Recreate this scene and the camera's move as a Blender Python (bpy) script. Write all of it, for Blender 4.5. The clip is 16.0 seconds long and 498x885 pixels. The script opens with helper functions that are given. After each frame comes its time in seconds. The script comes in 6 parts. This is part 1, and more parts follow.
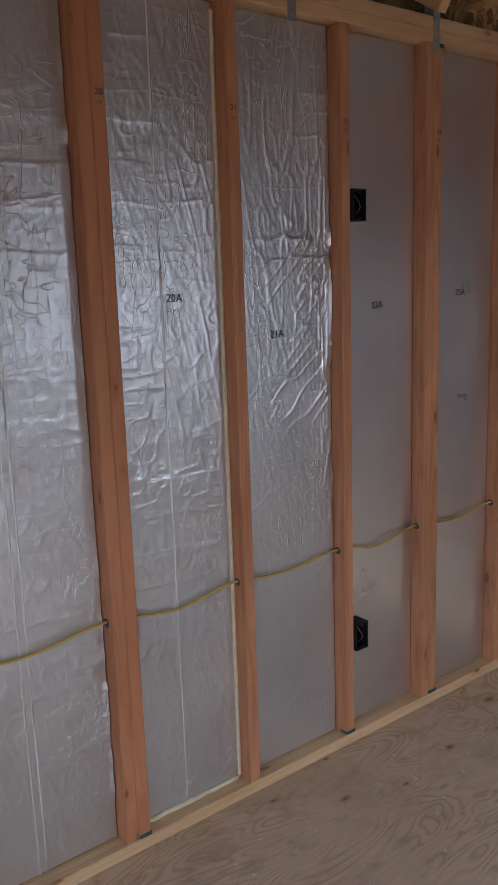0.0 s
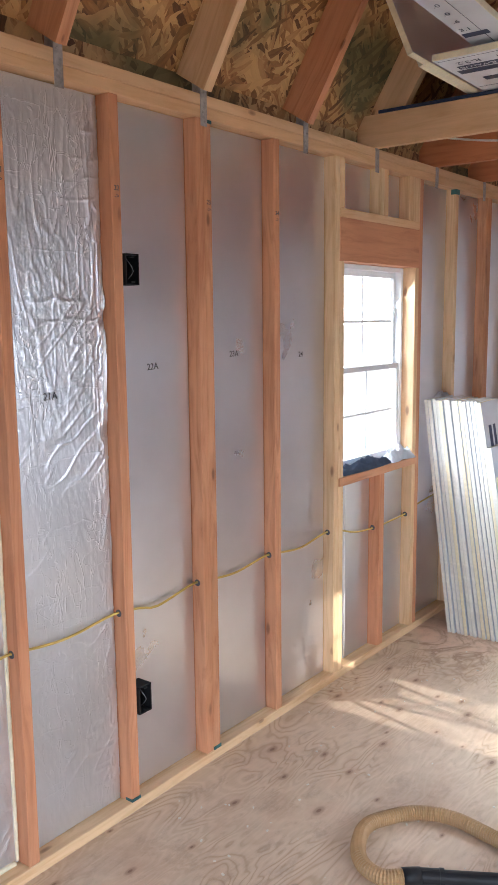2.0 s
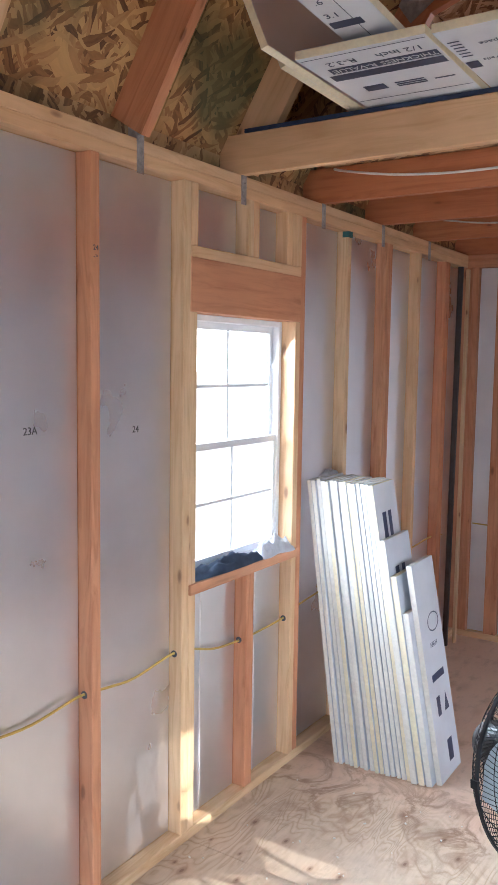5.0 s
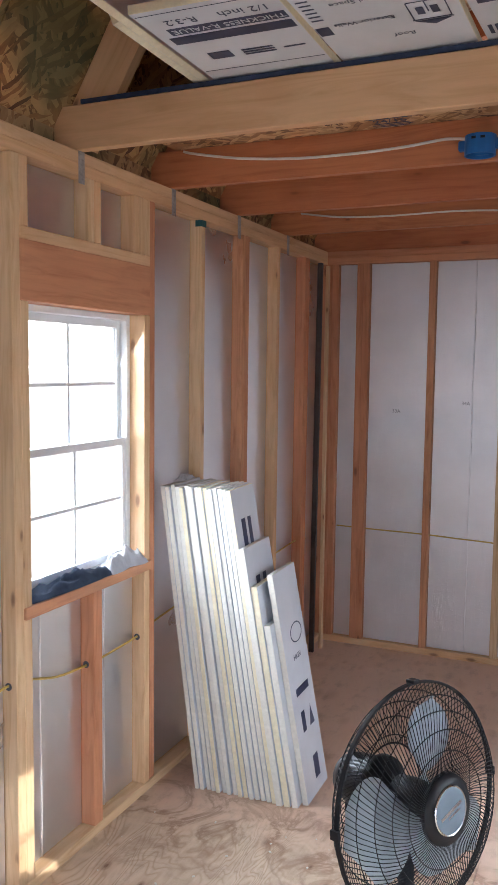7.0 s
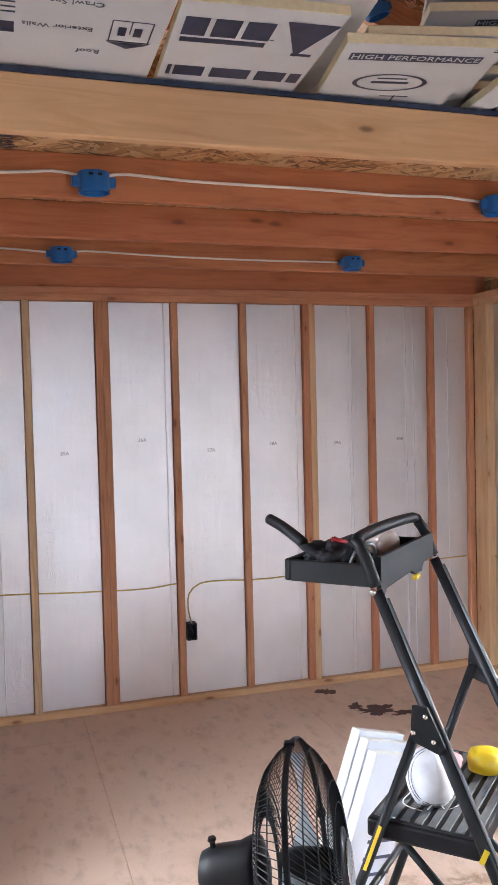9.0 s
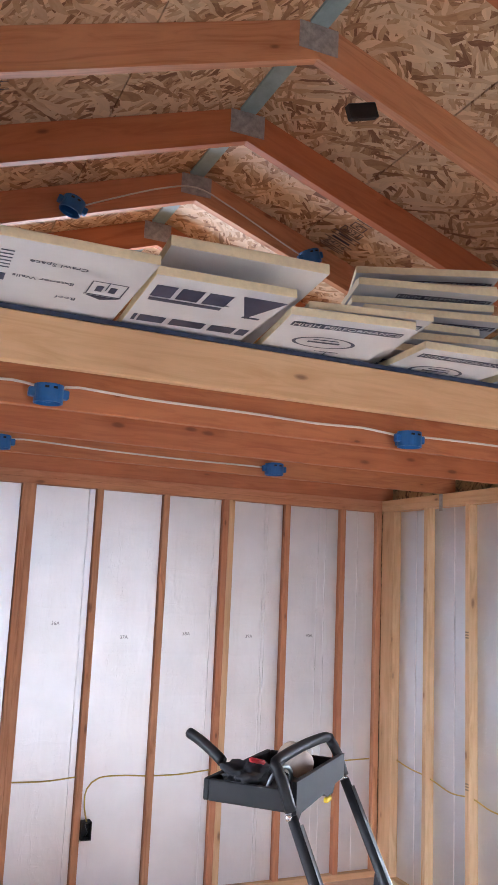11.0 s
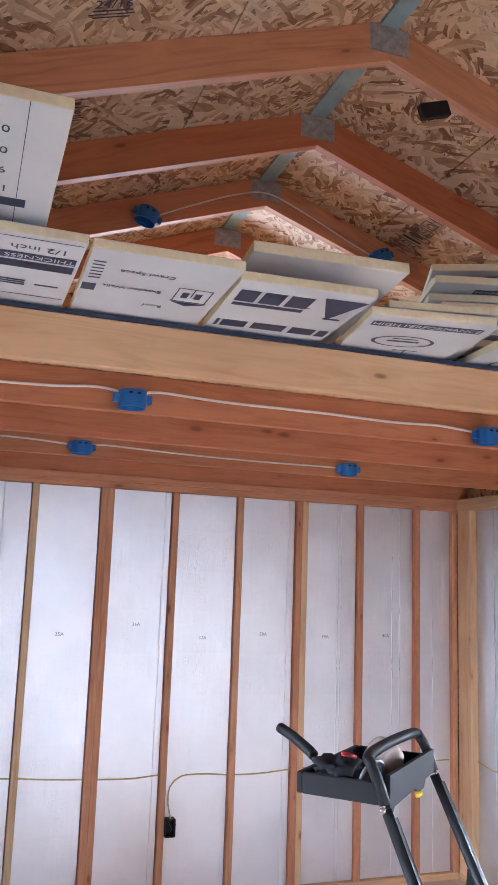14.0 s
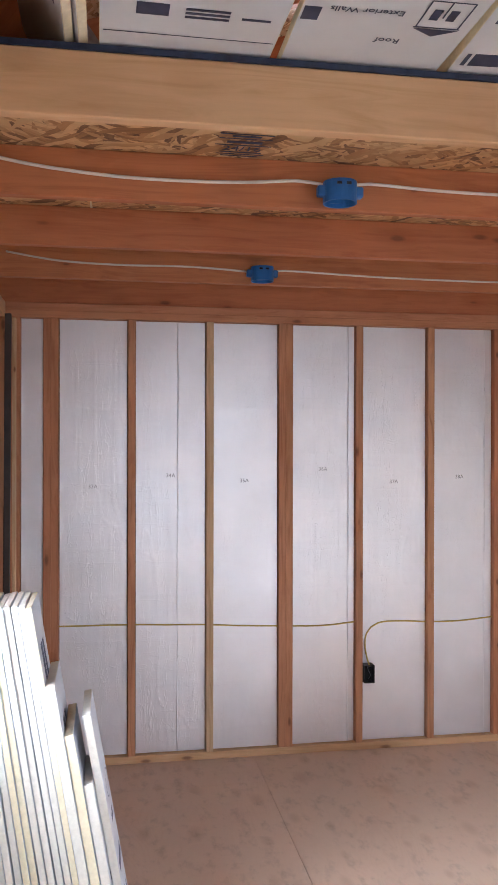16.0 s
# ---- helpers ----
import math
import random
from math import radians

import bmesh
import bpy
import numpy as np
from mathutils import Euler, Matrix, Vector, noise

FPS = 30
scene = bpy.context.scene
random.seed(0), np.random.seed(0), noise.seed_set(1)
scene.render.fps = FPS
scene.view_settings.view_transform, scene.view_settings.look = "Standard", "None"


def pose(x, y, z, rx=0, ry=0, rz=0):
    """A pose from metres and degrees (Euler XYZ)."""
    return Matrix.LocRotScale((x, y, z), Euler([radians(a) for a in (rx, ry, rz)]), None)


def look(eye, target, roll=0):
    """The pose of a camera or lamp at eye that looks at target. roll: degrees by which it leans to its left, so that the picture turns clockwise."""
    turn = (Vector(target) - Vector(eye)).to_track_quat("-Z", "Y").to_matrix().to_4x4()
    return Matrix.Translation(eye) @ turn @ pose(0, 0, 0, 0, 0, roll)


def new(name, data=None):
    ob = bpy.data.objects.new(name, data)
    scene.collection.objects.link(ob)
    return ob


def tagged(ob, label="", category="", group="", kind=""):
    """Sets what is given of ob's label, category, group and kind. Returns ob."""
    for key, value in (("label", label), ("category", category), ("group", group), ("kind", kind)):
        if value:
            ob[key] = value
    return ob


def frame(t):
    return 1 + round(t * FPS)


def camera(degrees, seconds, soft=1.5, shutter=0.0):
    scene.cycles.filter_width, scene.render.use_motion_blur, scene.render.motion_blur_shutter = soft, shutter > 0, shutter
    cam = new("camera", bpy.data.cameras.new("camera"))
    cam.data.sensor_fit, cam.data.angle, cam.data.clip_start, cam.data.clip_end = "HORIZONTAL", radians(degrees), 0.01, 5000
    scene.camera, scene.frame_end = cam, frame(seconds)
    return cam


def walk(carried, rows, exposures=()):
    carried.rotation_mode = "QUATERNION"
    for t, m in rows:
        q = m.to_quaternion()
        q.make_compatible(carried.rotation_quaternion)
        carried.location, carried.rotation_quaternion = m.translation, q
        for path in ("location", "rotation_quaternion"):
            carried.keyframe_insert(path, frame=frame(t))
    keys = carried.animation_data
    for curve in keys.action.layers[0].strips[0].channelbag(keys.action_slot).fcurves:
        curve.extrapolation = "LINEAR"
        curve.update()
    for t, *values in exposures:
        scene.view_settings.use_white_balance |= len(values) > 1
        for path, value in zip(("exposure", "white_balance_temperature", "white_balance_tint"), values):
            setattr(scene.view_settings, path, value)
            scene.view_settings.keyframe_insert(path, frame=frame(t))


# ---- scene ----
cam = camera(33.4, 16.0)
PATH = [
    (0, (0.104, -0.101, 1.586), (1.309, 1.445, 1.19), -1.9),
    (0.5, (0.095, -0.108, 1.623), (1.388, 1.383, 1.303), -1.3),
    (1, (0.112, -0.127, 1.615), (1.489, 1.286, 1.283), -1.4),
    (1.5, (0.124, -0.133, 1.622), (1.6, 1.178, 1.305), -1.2),
    (2, (0.147, -0.139, 1.63), (1.711, 1.072, 1.334), -0.6),
    (2.5, (0.165, -0.146, 1.644), (1.797, 0.971, 1.344), -0.3),
    (3, (0.239, -0.137, 1.64), (1.898, 0.935, 1.329), -0.2),
    (3.2, (0.294, -0.139, 1.633), (1.944, 0.954, 1.34), -0.2),
    (5.3, (1.041, 0.059, 1.71), (2.725, 1.125, 1.547), 1.1),
    (5.5, (1.066, 0.06, 1.714), (2.764, 1.106, 1.569), 1.1),
    (6, (1.119, -0.002, 1.699), (2.839, 1.008, 1.557), 0.6),
    (6.5, (1.162, -0.032, 1.695), (2.896, 0.952, 1.533), 0.2),
    (7, (1.227, 0.102, 1.675), (3.045, 0.917, 1.495), 0.7),
    (7.5, (1.338, 0.376, 1.678), (3.268, 0.876, 1.528), 0.4),
    (8, (1.296, 0.58, 1.678), (3.268, 0.87, 1.512), 1.0),
    (8.5, (1.304, 0.733, 1.688), (3.291, 0.557, 1.548), 1.3),
    (9, (1.385, 0.889, 1.676), (3.295, 0.302, 1.596), -1.4),
    (9.5, (1.357, 0.988, 1.736), (3.243, 0.327, 1.806), 1.2),
    (9.7, (1.331, 1.003, 1.782), (3.203, 0.319, 1.957), 2.4),
    (11.8, (1.223, 1.023, 1.808), (3.014, 0.198, 2.147), 2.8),
    (12, (1.22, 1.01, 1.807), (2.997, 0.154, 2.139), 2.7),
    (12.5, (1.201, 1.007, 1.8), (2.942, 0.076, 2.12), 2.2),
    (13, (1.217, 1.029, 1.805), (2.94, 0.063, 2.119), 3.1),
    (13.5, (1.214, 1.06, 1.8), (2.978, 0.175, 2.126), 3.0),
    (14, (1.217, 1.092, 1.787), (3.083, 0.453, 2.115), 2.0),
    (14.5, (1.235, 1.109, 1.778), (3.165, 0.661, 2.051), 1.5),
    (15, (1.263, 1.108, 1.74), (3.23, 0.759, 1.83), 0.1),
    (15.5, (1.384, 1.19, 1.694), (3.362, 0.894, 1.7), 0.6),
    (16, (1.685, 1.231, 1.672), (3.657, 0.897, 1.666), 0.1),
]
EXPOSURES = [(0.0, -0.48, 6000, 11), (0.6, -0.08, 6150, 12), (1.0, 0.3, 6200, 12), (1.5, 0.65, 6100, 11), (3.0, 1.15, 5800, 10), (5.5, 1.05, 5650, 9), (6.5, 0.98, 5600, 9), (7.5, 0.66, 6200, 12), (8.4, 0.72, 6200, 12), (9.0, 1.05, 6050, 12), (9.5, 1.08, 6050, 12), (12.0, 1.6, 5600, 12), (14.0, 1.42, 5500, 12), (15.0, 1.35, 5700, 12), (15.5, 1.12, 5950, 12), (16.0, 1.08, 6050, 13)]
walk(cam, [(t, look(eye, target, roll)) for t, eye, target, roll in PATH], exposures=EXPOSURES)

# ---- light: sun and sky through the window openings, daylight of the open doorway behind the camera ----
SUN_EL, SUN_AZ = 20.0, 1.2
world = bpy.data.worlds.new("sky")
scene.world = world
world.use_nodes = True
wn = world.node_tree
sky = wn.nodes.new("ShaderNodeTexSky")
sky.sky_type, sky.sun_disc = "NISHITA", False
sky.sun_elevation, sky.sun_rotation = radians(SUN_EL), radians(180 + SUN_AZ)
sky.air_density, sky.dust_density = 1.0, 1.6
wn.nodes["Background"].inputs["Strength"].default_value = 0.14
wn.links.new(sky.outputs[0], wn.nodes["Background"].inputs["Color"])
sun = new("sun", bpy.data.lights.new("sun", "SUN"))
sun.data.energy, sun.data.angle, sun.data.color = 2.9, radians(0.5), (1, 0.93, 0.82)
sun.matrix_world = look((3.2 + 0.2, -12, 5.5), (3.2, -12 + 10 * math.cos(radians(SUN_EL)), 5.5 - 10 * math.sin(radians(SUN_EL))))


def area(name, x, y, z, w, h, rx, rz, watts, color, spread=180):
    ob = new(name, bpy.data.lights.new(name, "AREA"))
    ob.data.shape, ob.data.size, ob.data.size_y, ob.data.energy, ob.data.color = "RECTANGLE", w, h, watts, color
    ob.data.spread = radians(spread)
    ob.matrix_world = pose(x, y, z, rx, 0, rz)
    return ob


area("doorway_daylight", 0.65, -2.28, 1.02, 1.5, 1.70, 44, 0, 27, (0.80, 0.88, 1.0), 110)
area("rear_doorway_daylight", -1.80, -0.5, 1.02, 1.5, 1.70, 47, -90, 36, (0.76, 0.87, 1.0), 130)
area("south_window_daylight", 3.25, -2.20, 1.40, 0.48, 0.9, 54, 0, 14, (0.80, 0.88, 1.0), 110)
area("north_window_daylight", 3.589, 2.03, 1.42, 0.66, 0.96, 54, 180, 17, (0.84, 0.91, 1.0), 110)


area("gable_window_daylight", 6.16, -0.125, 2.93, 1.0, 0.5, 80, 90, 9, (0.93, 0.95, 1.0), 150)


# ---- materials ----
def material(name, rough=0.6, metal=0.0):
    m = bpy.data.materials.new(name)
    m.use_nodes = True
    nt = m.node_tree
    b = nt.nodes["Principled BSDF"]
    b.inputs["Roughness"].default_value, b.inputs["Metallic"].default_value = rough, metal
    return m, nt, b


def node(nt, kind, ins=(), **props):
    n = nt.nodes.new(kind)
    for k, v in props.items():
        setattr(n, k, v)
    for k, v in dict(ins).items():
        if isinstance(v, bpy.types.NodeSocket):
            nt.links.new(v, n.inputs[k])
        else:
            n.inputs[k].default_value = v
    return n


def coords(nt, scale=(1, 1, 1), rot=(0, 0, 0), shift=None, world_space=False):
    tc = node(nt, "ShaderNodeNewGeometry").outputs["Position"] if world_space else node(nt, "ShaderNodeTexCoord").outputs["Object"]
    if shift is not None:
        tc = node(nt, "ShaderNodeVectorMath", {0: tc, 1: shift}, operation="ADD").outputs[0]
    return node(nt, "ShaderNodeMapping", {"Vector": tc, "Scale": scale, "Rotation": rot}).outputs[0]


def ramp(nt, fac, *stops):
    r = node(nt, "ShaderNodeValToRGB", {"Fac": fac})
    els = r.color_ramp.elements
    while len(els) < len(stops):
        els.new(0.5)
    for e, (p, c) in zip(els, stops):
        e.position, e.color = p, (*c, 1) if len(c) == 3 else c
    return r.outputs["Color"]


def grey(v):
    return (v, v, v)


def mix(nt, fac, a, b, how="MIX"):
    n = node(nt, "ShaderNodeMix", data_type="RGBA", blend_type=how)
    for k, v in ((0, fac), (6, a), (7, b)):
        if isinstance(v, bpy.types.NodeSocket):
            nt.links.new(v, n.inputs[k])
        else:
            n.inputs[k].default_value = (*v, 1) if isinstance(v, tuple) and len(v) == 3 else v
    return n.outputs[2]


def math_node(nt, op, a, b=0.0):
    return node(nt, "ShaderNodeMath", {0: a, 1: b}, operation=op).outputs[0]


def bump(nt, b, height, strength, distance=0.002):
    n = node(nt, "ShaderNodeBump", {"Height": height, "Strength": strength, "Distance": distance})
    nt.links.new(n.outputs[0], b.inputs["Normal"])


def random_shift(nt):
    r = node(nt, "ShaderNodeObjectInfo").outputs["Random"]
    return r, node(nt, "ShaderNodeCombineXYZ", {0: math_node(nt, "MULTIPLY", r, 37.0), 1: math_node(nt, "MULTIPLY", r, 11.3), 2: math_node(nt, "MULTIPLY", r, 5.1)}).outputs[0]


def lumber_material(name, light, dark, redder):
    """Sawn softwood; the grain runs along the piece's own x."""
    m, nt, b = material(name, 0.62)
    rnd, shift = random_shift(nt)
    warp = node(nt, "ShaderNodeTexNoise", {"Vector": coords(nt, (1.2, 9, 9), shift=shift), "Scale": 1.0, "Detail": 2.0}).outputs["Fac"]
    v = coords(nt, (1.1, 26, 26), shift=shift)
    v = node(nt, "ShaderNodeVectorMath", {0: v, 1: node(nt, "ShaderNodeCombineXYZ", {1: math_node(nt, "MULTIPLY", warp, 6.0), 2: math_node(nt, "MULTIPLY", warp, 4.0)}).outputs[0]}, operation="ADD").outputs[0]
    grain = node(nt, "ShaderNodeTexNoise", {"Vector": v, "Scale": 1.6, "Detail": 5.0, "Roughness": 0.6}).outputs["Fac"]
    col = ramp(nt, grain, (0.30, dark), (0.52, light), (0.75, tuple(min(1, c * 1.12) for c in light)))
    col = mix(nt, math_node(nt, "MULTIPLY", rnd, 0.6), col, mix(nt, grain, redder, tuple(c * 1.35 for c in redder)))
    patch = node(nt, "ShaderNodeTexNoise", {"Vector": coords(nt, (1.6, 3, 3), shift=shift), "Scale": 1.3, "Detail": 3.0}).outputs["Fac"]
    col = mix(nt, math_node(nt, "MULTIPLY", ramp(nt, patch, (0.45, grey(0)), (0.7, grey(1))), 0.35), col, mix(nt, 0.5, col, redder, "MULTIPLY"))
    vor = node(nt, "ShaderNodeTexVoronoi", {"Vector": coords(nt, (4.2, 11.0, 11.0), shift=shift), "Scale": 1.0, "Randomness": 1.0})
    cell = node(nt, "ShaderNodeSeparateColor", {0: vor.outputs["Color"]})
    near = math_node(nt, "DIVIDE", vor.outputs["Distance"], math_node(nt, "ADD", 0.5, math_node(nt, "MULTIPLY", cell.outputs[1], 0.8)))
    near = math_node(nt, "ADD", near, math_node(nt, "MULTIPLY", math_node(nt, "SUBTRACT", grain, 0.5), 0.06))
    chosen = math_node(nt, "GREATER_THAN", cell.outputs[0], 0.12)
    halo = math_node(nt, "MULTIPLY", ramp(nt, near, (0.12, grey(1)), (0.36, grey(0))), chosen)
    col = mix(nt, math_node(nt, "MULTIPLY", halo, 0.38), col, tuple(c * f for c, f in zip(dark, (0.9, 0.72, 0.6))))
    knot = math_node(nt, "MULTIPLY", ramp(nt, near, (0.055, grey(1)), (0.085, grey(0.6)), (0.12, grey(0))), chosen)
    col = mix(nt, math_node(nt, "MULTIPLY", knot, 0.68), col, (0.13, 0.045, 0.02))
    nt.links.new(col, b.inputs["Base Color"])
    bump(nt, b, grain, 0.25, 0.001)
    return m


FIR = lumber_material("fir_lumber", (0.61, 0.315, 0.165), (0.44, 0.19, 0.09), (0.45, 0.155, 0.07))
JOIST = lumber_material("red_fir_lumber", (0.50, 0.195, 0.078), (0.37, 0.12, 0.048), (0.43, 0.125, 0.052))
PINE = lumber_material("pine_lumber", (0.70, 0.50, 0.295), (0.57, 0.36, 0.18), (0.60, 0.34, 0.17))


def osb_material(name, pale, mid, dark, stain=0.0, upright=False):
    """Long strands laid over one another at many angles, in the sheet's own xy plane."""
    m, nt, b = material(name, 0.62)
    flat = node(nt, "ShaderNodeTexCoord").outputs["Object"]
    if upright:
        axes = node(nt, "ShaderNodeSeparateXYZ", {0: flat})
        flat = node(nt, "ShaderNodeCombineXYZ", {0: math_node(nt, "ADD", axes.outputs[0], axes.outputs[1]), 1: axes.outputs[2]}).outputs[0]
    col, height = mid, 0.5
    for k, (turn, along, across) in enumerate(((0.35, 9, 44), (1.2, 10, 52), (2.5, 8, 40), (0.8, 12, 60), (2.0, 9, 48), (2.8, 13, 58), (0.55, 10, 46), (1.05, 15, 66), (2.25, 11, 50))):
        v = node(nt, "ShaderNodeMapping", {"Vector": flat, "Rotation": (0, 0, turn), "Location": (k * 3.17, k * 1.71, 0)}).outputs[0]
        wob = node(nt, "ShaderNodeTexNoise", {"Vector": v, "Scale": 22.0, "Detail": 2.0}).outputs["Color"]
        v = mix(nt, 0.016, v, wob, "ADD")
        bend = node(nt, "ShaderNodeTexNoise", {"Vector": v, "Scale": 3.1, "Detail": 1.0}).outputs["Color"]
        v = mix(nt, 0.22, v, bend, "ADD")
        v = node(nt, "ShaderNodeMapping", {"Vector": v, "Scale": (along, across, 1)}).outputs[0]
        vor = node(nt, "ShaderNodeTexVoronoi", {"Vector": v, "Scale": 1.0, "Randomness": 1.0}, voronoi_dimensions="2D")
        sep = node(nt, "ShaderNodeSeparateColor", {0: vor.outputs["Color"]})
        on = math_node(nt, "GREATER_THAN", sep.outputs[0], 0.62 if k else 0.0)
        fibre = node(nt, "ShaderNodeTexNoise", {"Vector": v, "Scale": 2.5, "Detail": 3.0}).outputs["Fac"]
        tone = math_node(nt, "ADD", sep.outputs[1], math_node(nt, "MULTIPLY", math_node(nt, "SUBTRACT", fibre, 0.5), 0.35))
        strand = ramp(nt, tone, (0.0, dark), (0.16, tuple((p + q) / 2 for p, q in zip(dark, mid))), (0.34, mid), (0.68, pale), (1.0, tuple(min(1, c * 1.18) for c in pale)))
        col = mix(nt, on, col, strand)
        height = mix(nt, on, (height,) * 3 if isinstance(height, float) else height, sep.outputs[2])
    big = node(nt, "ShaderNodeTexNoise", {"Vector": flat, "Scale": 1.5, "Detail": 3.0}).outputs["Fac"]
    col = mix(nt, math_node(nt, "MULTIPLY", ramp(nt, big, (0.44, grey(0)), (0.66, grey(1))), 0.5), col, mix(nt, 1.0, col, (0.90, 0.60, 0.36), "MULTIPLY"))
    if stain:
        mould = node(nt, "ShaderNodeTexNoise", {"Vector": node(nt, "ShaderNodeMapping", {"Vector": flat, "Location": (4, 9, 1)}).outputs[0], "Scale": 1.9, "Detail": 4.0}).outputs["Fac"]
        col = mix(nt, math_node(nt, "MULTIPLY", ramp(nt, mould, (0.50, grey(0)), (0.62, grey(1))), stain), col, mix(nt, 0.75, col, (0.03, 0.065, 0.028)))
    nt.links.new(col, b.inputs["Base Color"])
    bump(nt, b, height, 0.3, 0.002)
    return m


OSB = osb_material("osb", (0.71, 0.57, 0.41), (0.53, 0.35, 0.20), (0.22, 0.105, 0.058))
OSB_DECK = osb_material("osb_deck", (0.58, 0.37, 0.19), (0.42, 0.22, 0.09), (0.13, 0.055, 0.025))
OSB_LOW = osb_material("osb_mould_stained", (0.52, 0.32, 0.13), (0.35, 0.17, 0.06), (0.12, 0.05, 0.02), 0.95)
OSB_WALL = osb_material("osb_wall_sheathing", (0.46, 0.30, 0.14), (0.32, 0.17, 0.07), (0.10, 0.045, 0.02), 0.9, True)


def floor_material():
    m, nt, b = material("floor_plywood", 0.55)
    rnd, shift = random_shift(nt)
    v = coords(nt, (1.0, 1.0, 1.0), world_space=True)
    contour = node(nt, "ShaderNodeTexNoise", {"Vector": coords(nt, (0.9, 3.0, 1), (0, 0, 0.1), world_space=True), "Scale": 1.5, "Detail": 3.0, "Distortion": 0.5}).outputs["Fac"]
    wave = math_node(nt, "ADD", math_node(nt, "MULTIPLY", math_node(nt, "SINE", math_node(nt, "MULTIPLY", contour, 150.0)), 0.5), 0.5)
    veil = node(nt, "ShaderNodeTexNoise", {"Vector": v, "Scale": 2.1, "Detail": 3.0}).outputs["Fac"]
    wave = math_node(nt, "MAXIMUM", wave, ramp(nt, veil, (0.44, grey(0.0)), (0.66, grey(0.7))))
    fine = node(nt, "ShaderNodeTexNoise", {"Vector": coords(nt, (9, 120, 1), world_space=True), "Scale": 1.0, "Detail": 4.0}).outputs["Fac"]
    col = ramp(nt, wave, (0.0, (0.50, 0.35, 0.225)), (0.2, (0.62, 0.475, 0.335)), (1.0, (0.70, 0.555, 0.41)))
    col = mix(nt, 0.25, col, ramp(nt, fine, (0.3, (0.55, 0.41, 0.28)), (0.7, (0.74, 0.60, 0.47))))
    dirt = node(nt, "ShaderNodeTexNoise", {"Vector": v, "Scale": 3.2, "Detail": 7.0, "Roughness": 0.65}).outputs["Fac"]
    col = mix(nt, math_node(nt, "MULTIPLY", ramp(nt, dirt, (0.5, grey(0)), (0.75, grey(1))), 0.5), col, (0.33, 0.20, 0.12))
    x = node(nt, "ShaderNodeSeparateXYZ", {0: v}).outputs[0]
    edge = math_node(nt, "ADD", x, math_node(nt, "MULTIPLY", node(nt, "ShaderNodeTexNoise", {"Vector": v, "Scale": 5.0, "Detail": 5.0}).outputs["Fac"], 0.5))
    far = node(nt, "ShaderNodeMapRange", {"Value": edge, "From Min": 4.0, "From Max": 4.25}).outputs[0]
    col = mix(nt, math_node(nt, "MULTIPLY", far, 0.85), col, mix(nt, dirt, (0.68, 0.46, 0.325), (0.84, 0.62, 0.475)))
    vor = node(nt, "ShaderNodeTexVoronoi", {"Vector": coords(nt, (3.4, 6.6, 1), (0, 0, 0.25), world_space=True), "Scale": 1.2}, voronoi_dimensions="2D")
    cell = node(nt, "ShaderNodeSeparateColor", {0: vor.outputs["Color"]})
    size = math_node(nt, "ADD", 0.55, math_node(nt, "MULTIPLY", cell.outputs[1], 0.9))
    knot = ramp(nt, math_node(nt, "DIVIDE", vor.outputs["Distance"], size), (0.028, grey(1)), (0.045, grey(0.55)), (0.07, grey(0.45)), (0.085, grey(0.2)), (0.11, grey(0)))
    knot = math_node(nt, "MULTIPLY", knot, math_node(nt, "GREATER_THAN", cell.outputs[0], 0.5))
    halo = math_node(nt, "MULTIPLY", ramp(nt, math_node(nt, "DIVIDE", vor.outputs["Distance"], size), (0.1, grey(0.3)), (0.26, grey(0))), math_node(nt, "GREATER_THAN", cell.outputs[0], 0.5))
    col = mix(nt, halo, col, (0.50, 0.30, 0.18))
    scuff = node(nt, "ShaderNodeTexNoise", {"Vector": coords(nt, (1.5, 2.5, 1), world_space=True), "Scale": 5.2, "Detail": 8.0, "Roughness": 0.72}).outputs["Fac"]
    col = mix(nt, math_node(nt, "MULTIPLY", ramp(nt, scuff, (0.52, grey(0)), (0.66, grey(1))), 0.28), col, (0.22, 0.125, 0.075))
    seam = math_node(nt, "SUBTRACT", 1.0, math_node(nt, "MULTIPLY", math_node(nt, "ABSOLUTE", math_node(nt, "SUBTRACT", edge, 4.1)), 2.2))
    blot = node(nt, "ShaderNodeTexNoise", {"Vector": v, "Scale": 4.5, "Detail": 6.0, "Roughness": 0.6, "Distortion": 0.8}).outputs["Fac"]
    ringy = math_node(nt, "ABSOLUTE", math_node(nt, "SUBTRACT", blot, 0.52))
    tide = math_node(nt, "MULTIPLY", math_node(nt, "MAXIMUM", seam, 0.0), ramp(nt, ringy, (0.0, grey(1)), (0.05, grey(0.25)), (0.11, grey(0))))
    col = mix(nt, math_node(nt, "MULTIPLY", tide, 0.75), col, (0.24, 0.115, 0.05))
    col = mix(nt, math_node(nt, "MULTIPLY", knot, math_node(nt, "SUBTRACT", 0.85, math_node(nt, "MULTIPLY", far, 0.8))), col, (0.20, 0.10, 0.055))
    nt.links.new(col, b.inputs["Base Color"])
    bump(nt, b, dirt, 0.25, 0.003)
    return m


FLOOR = floor_material()


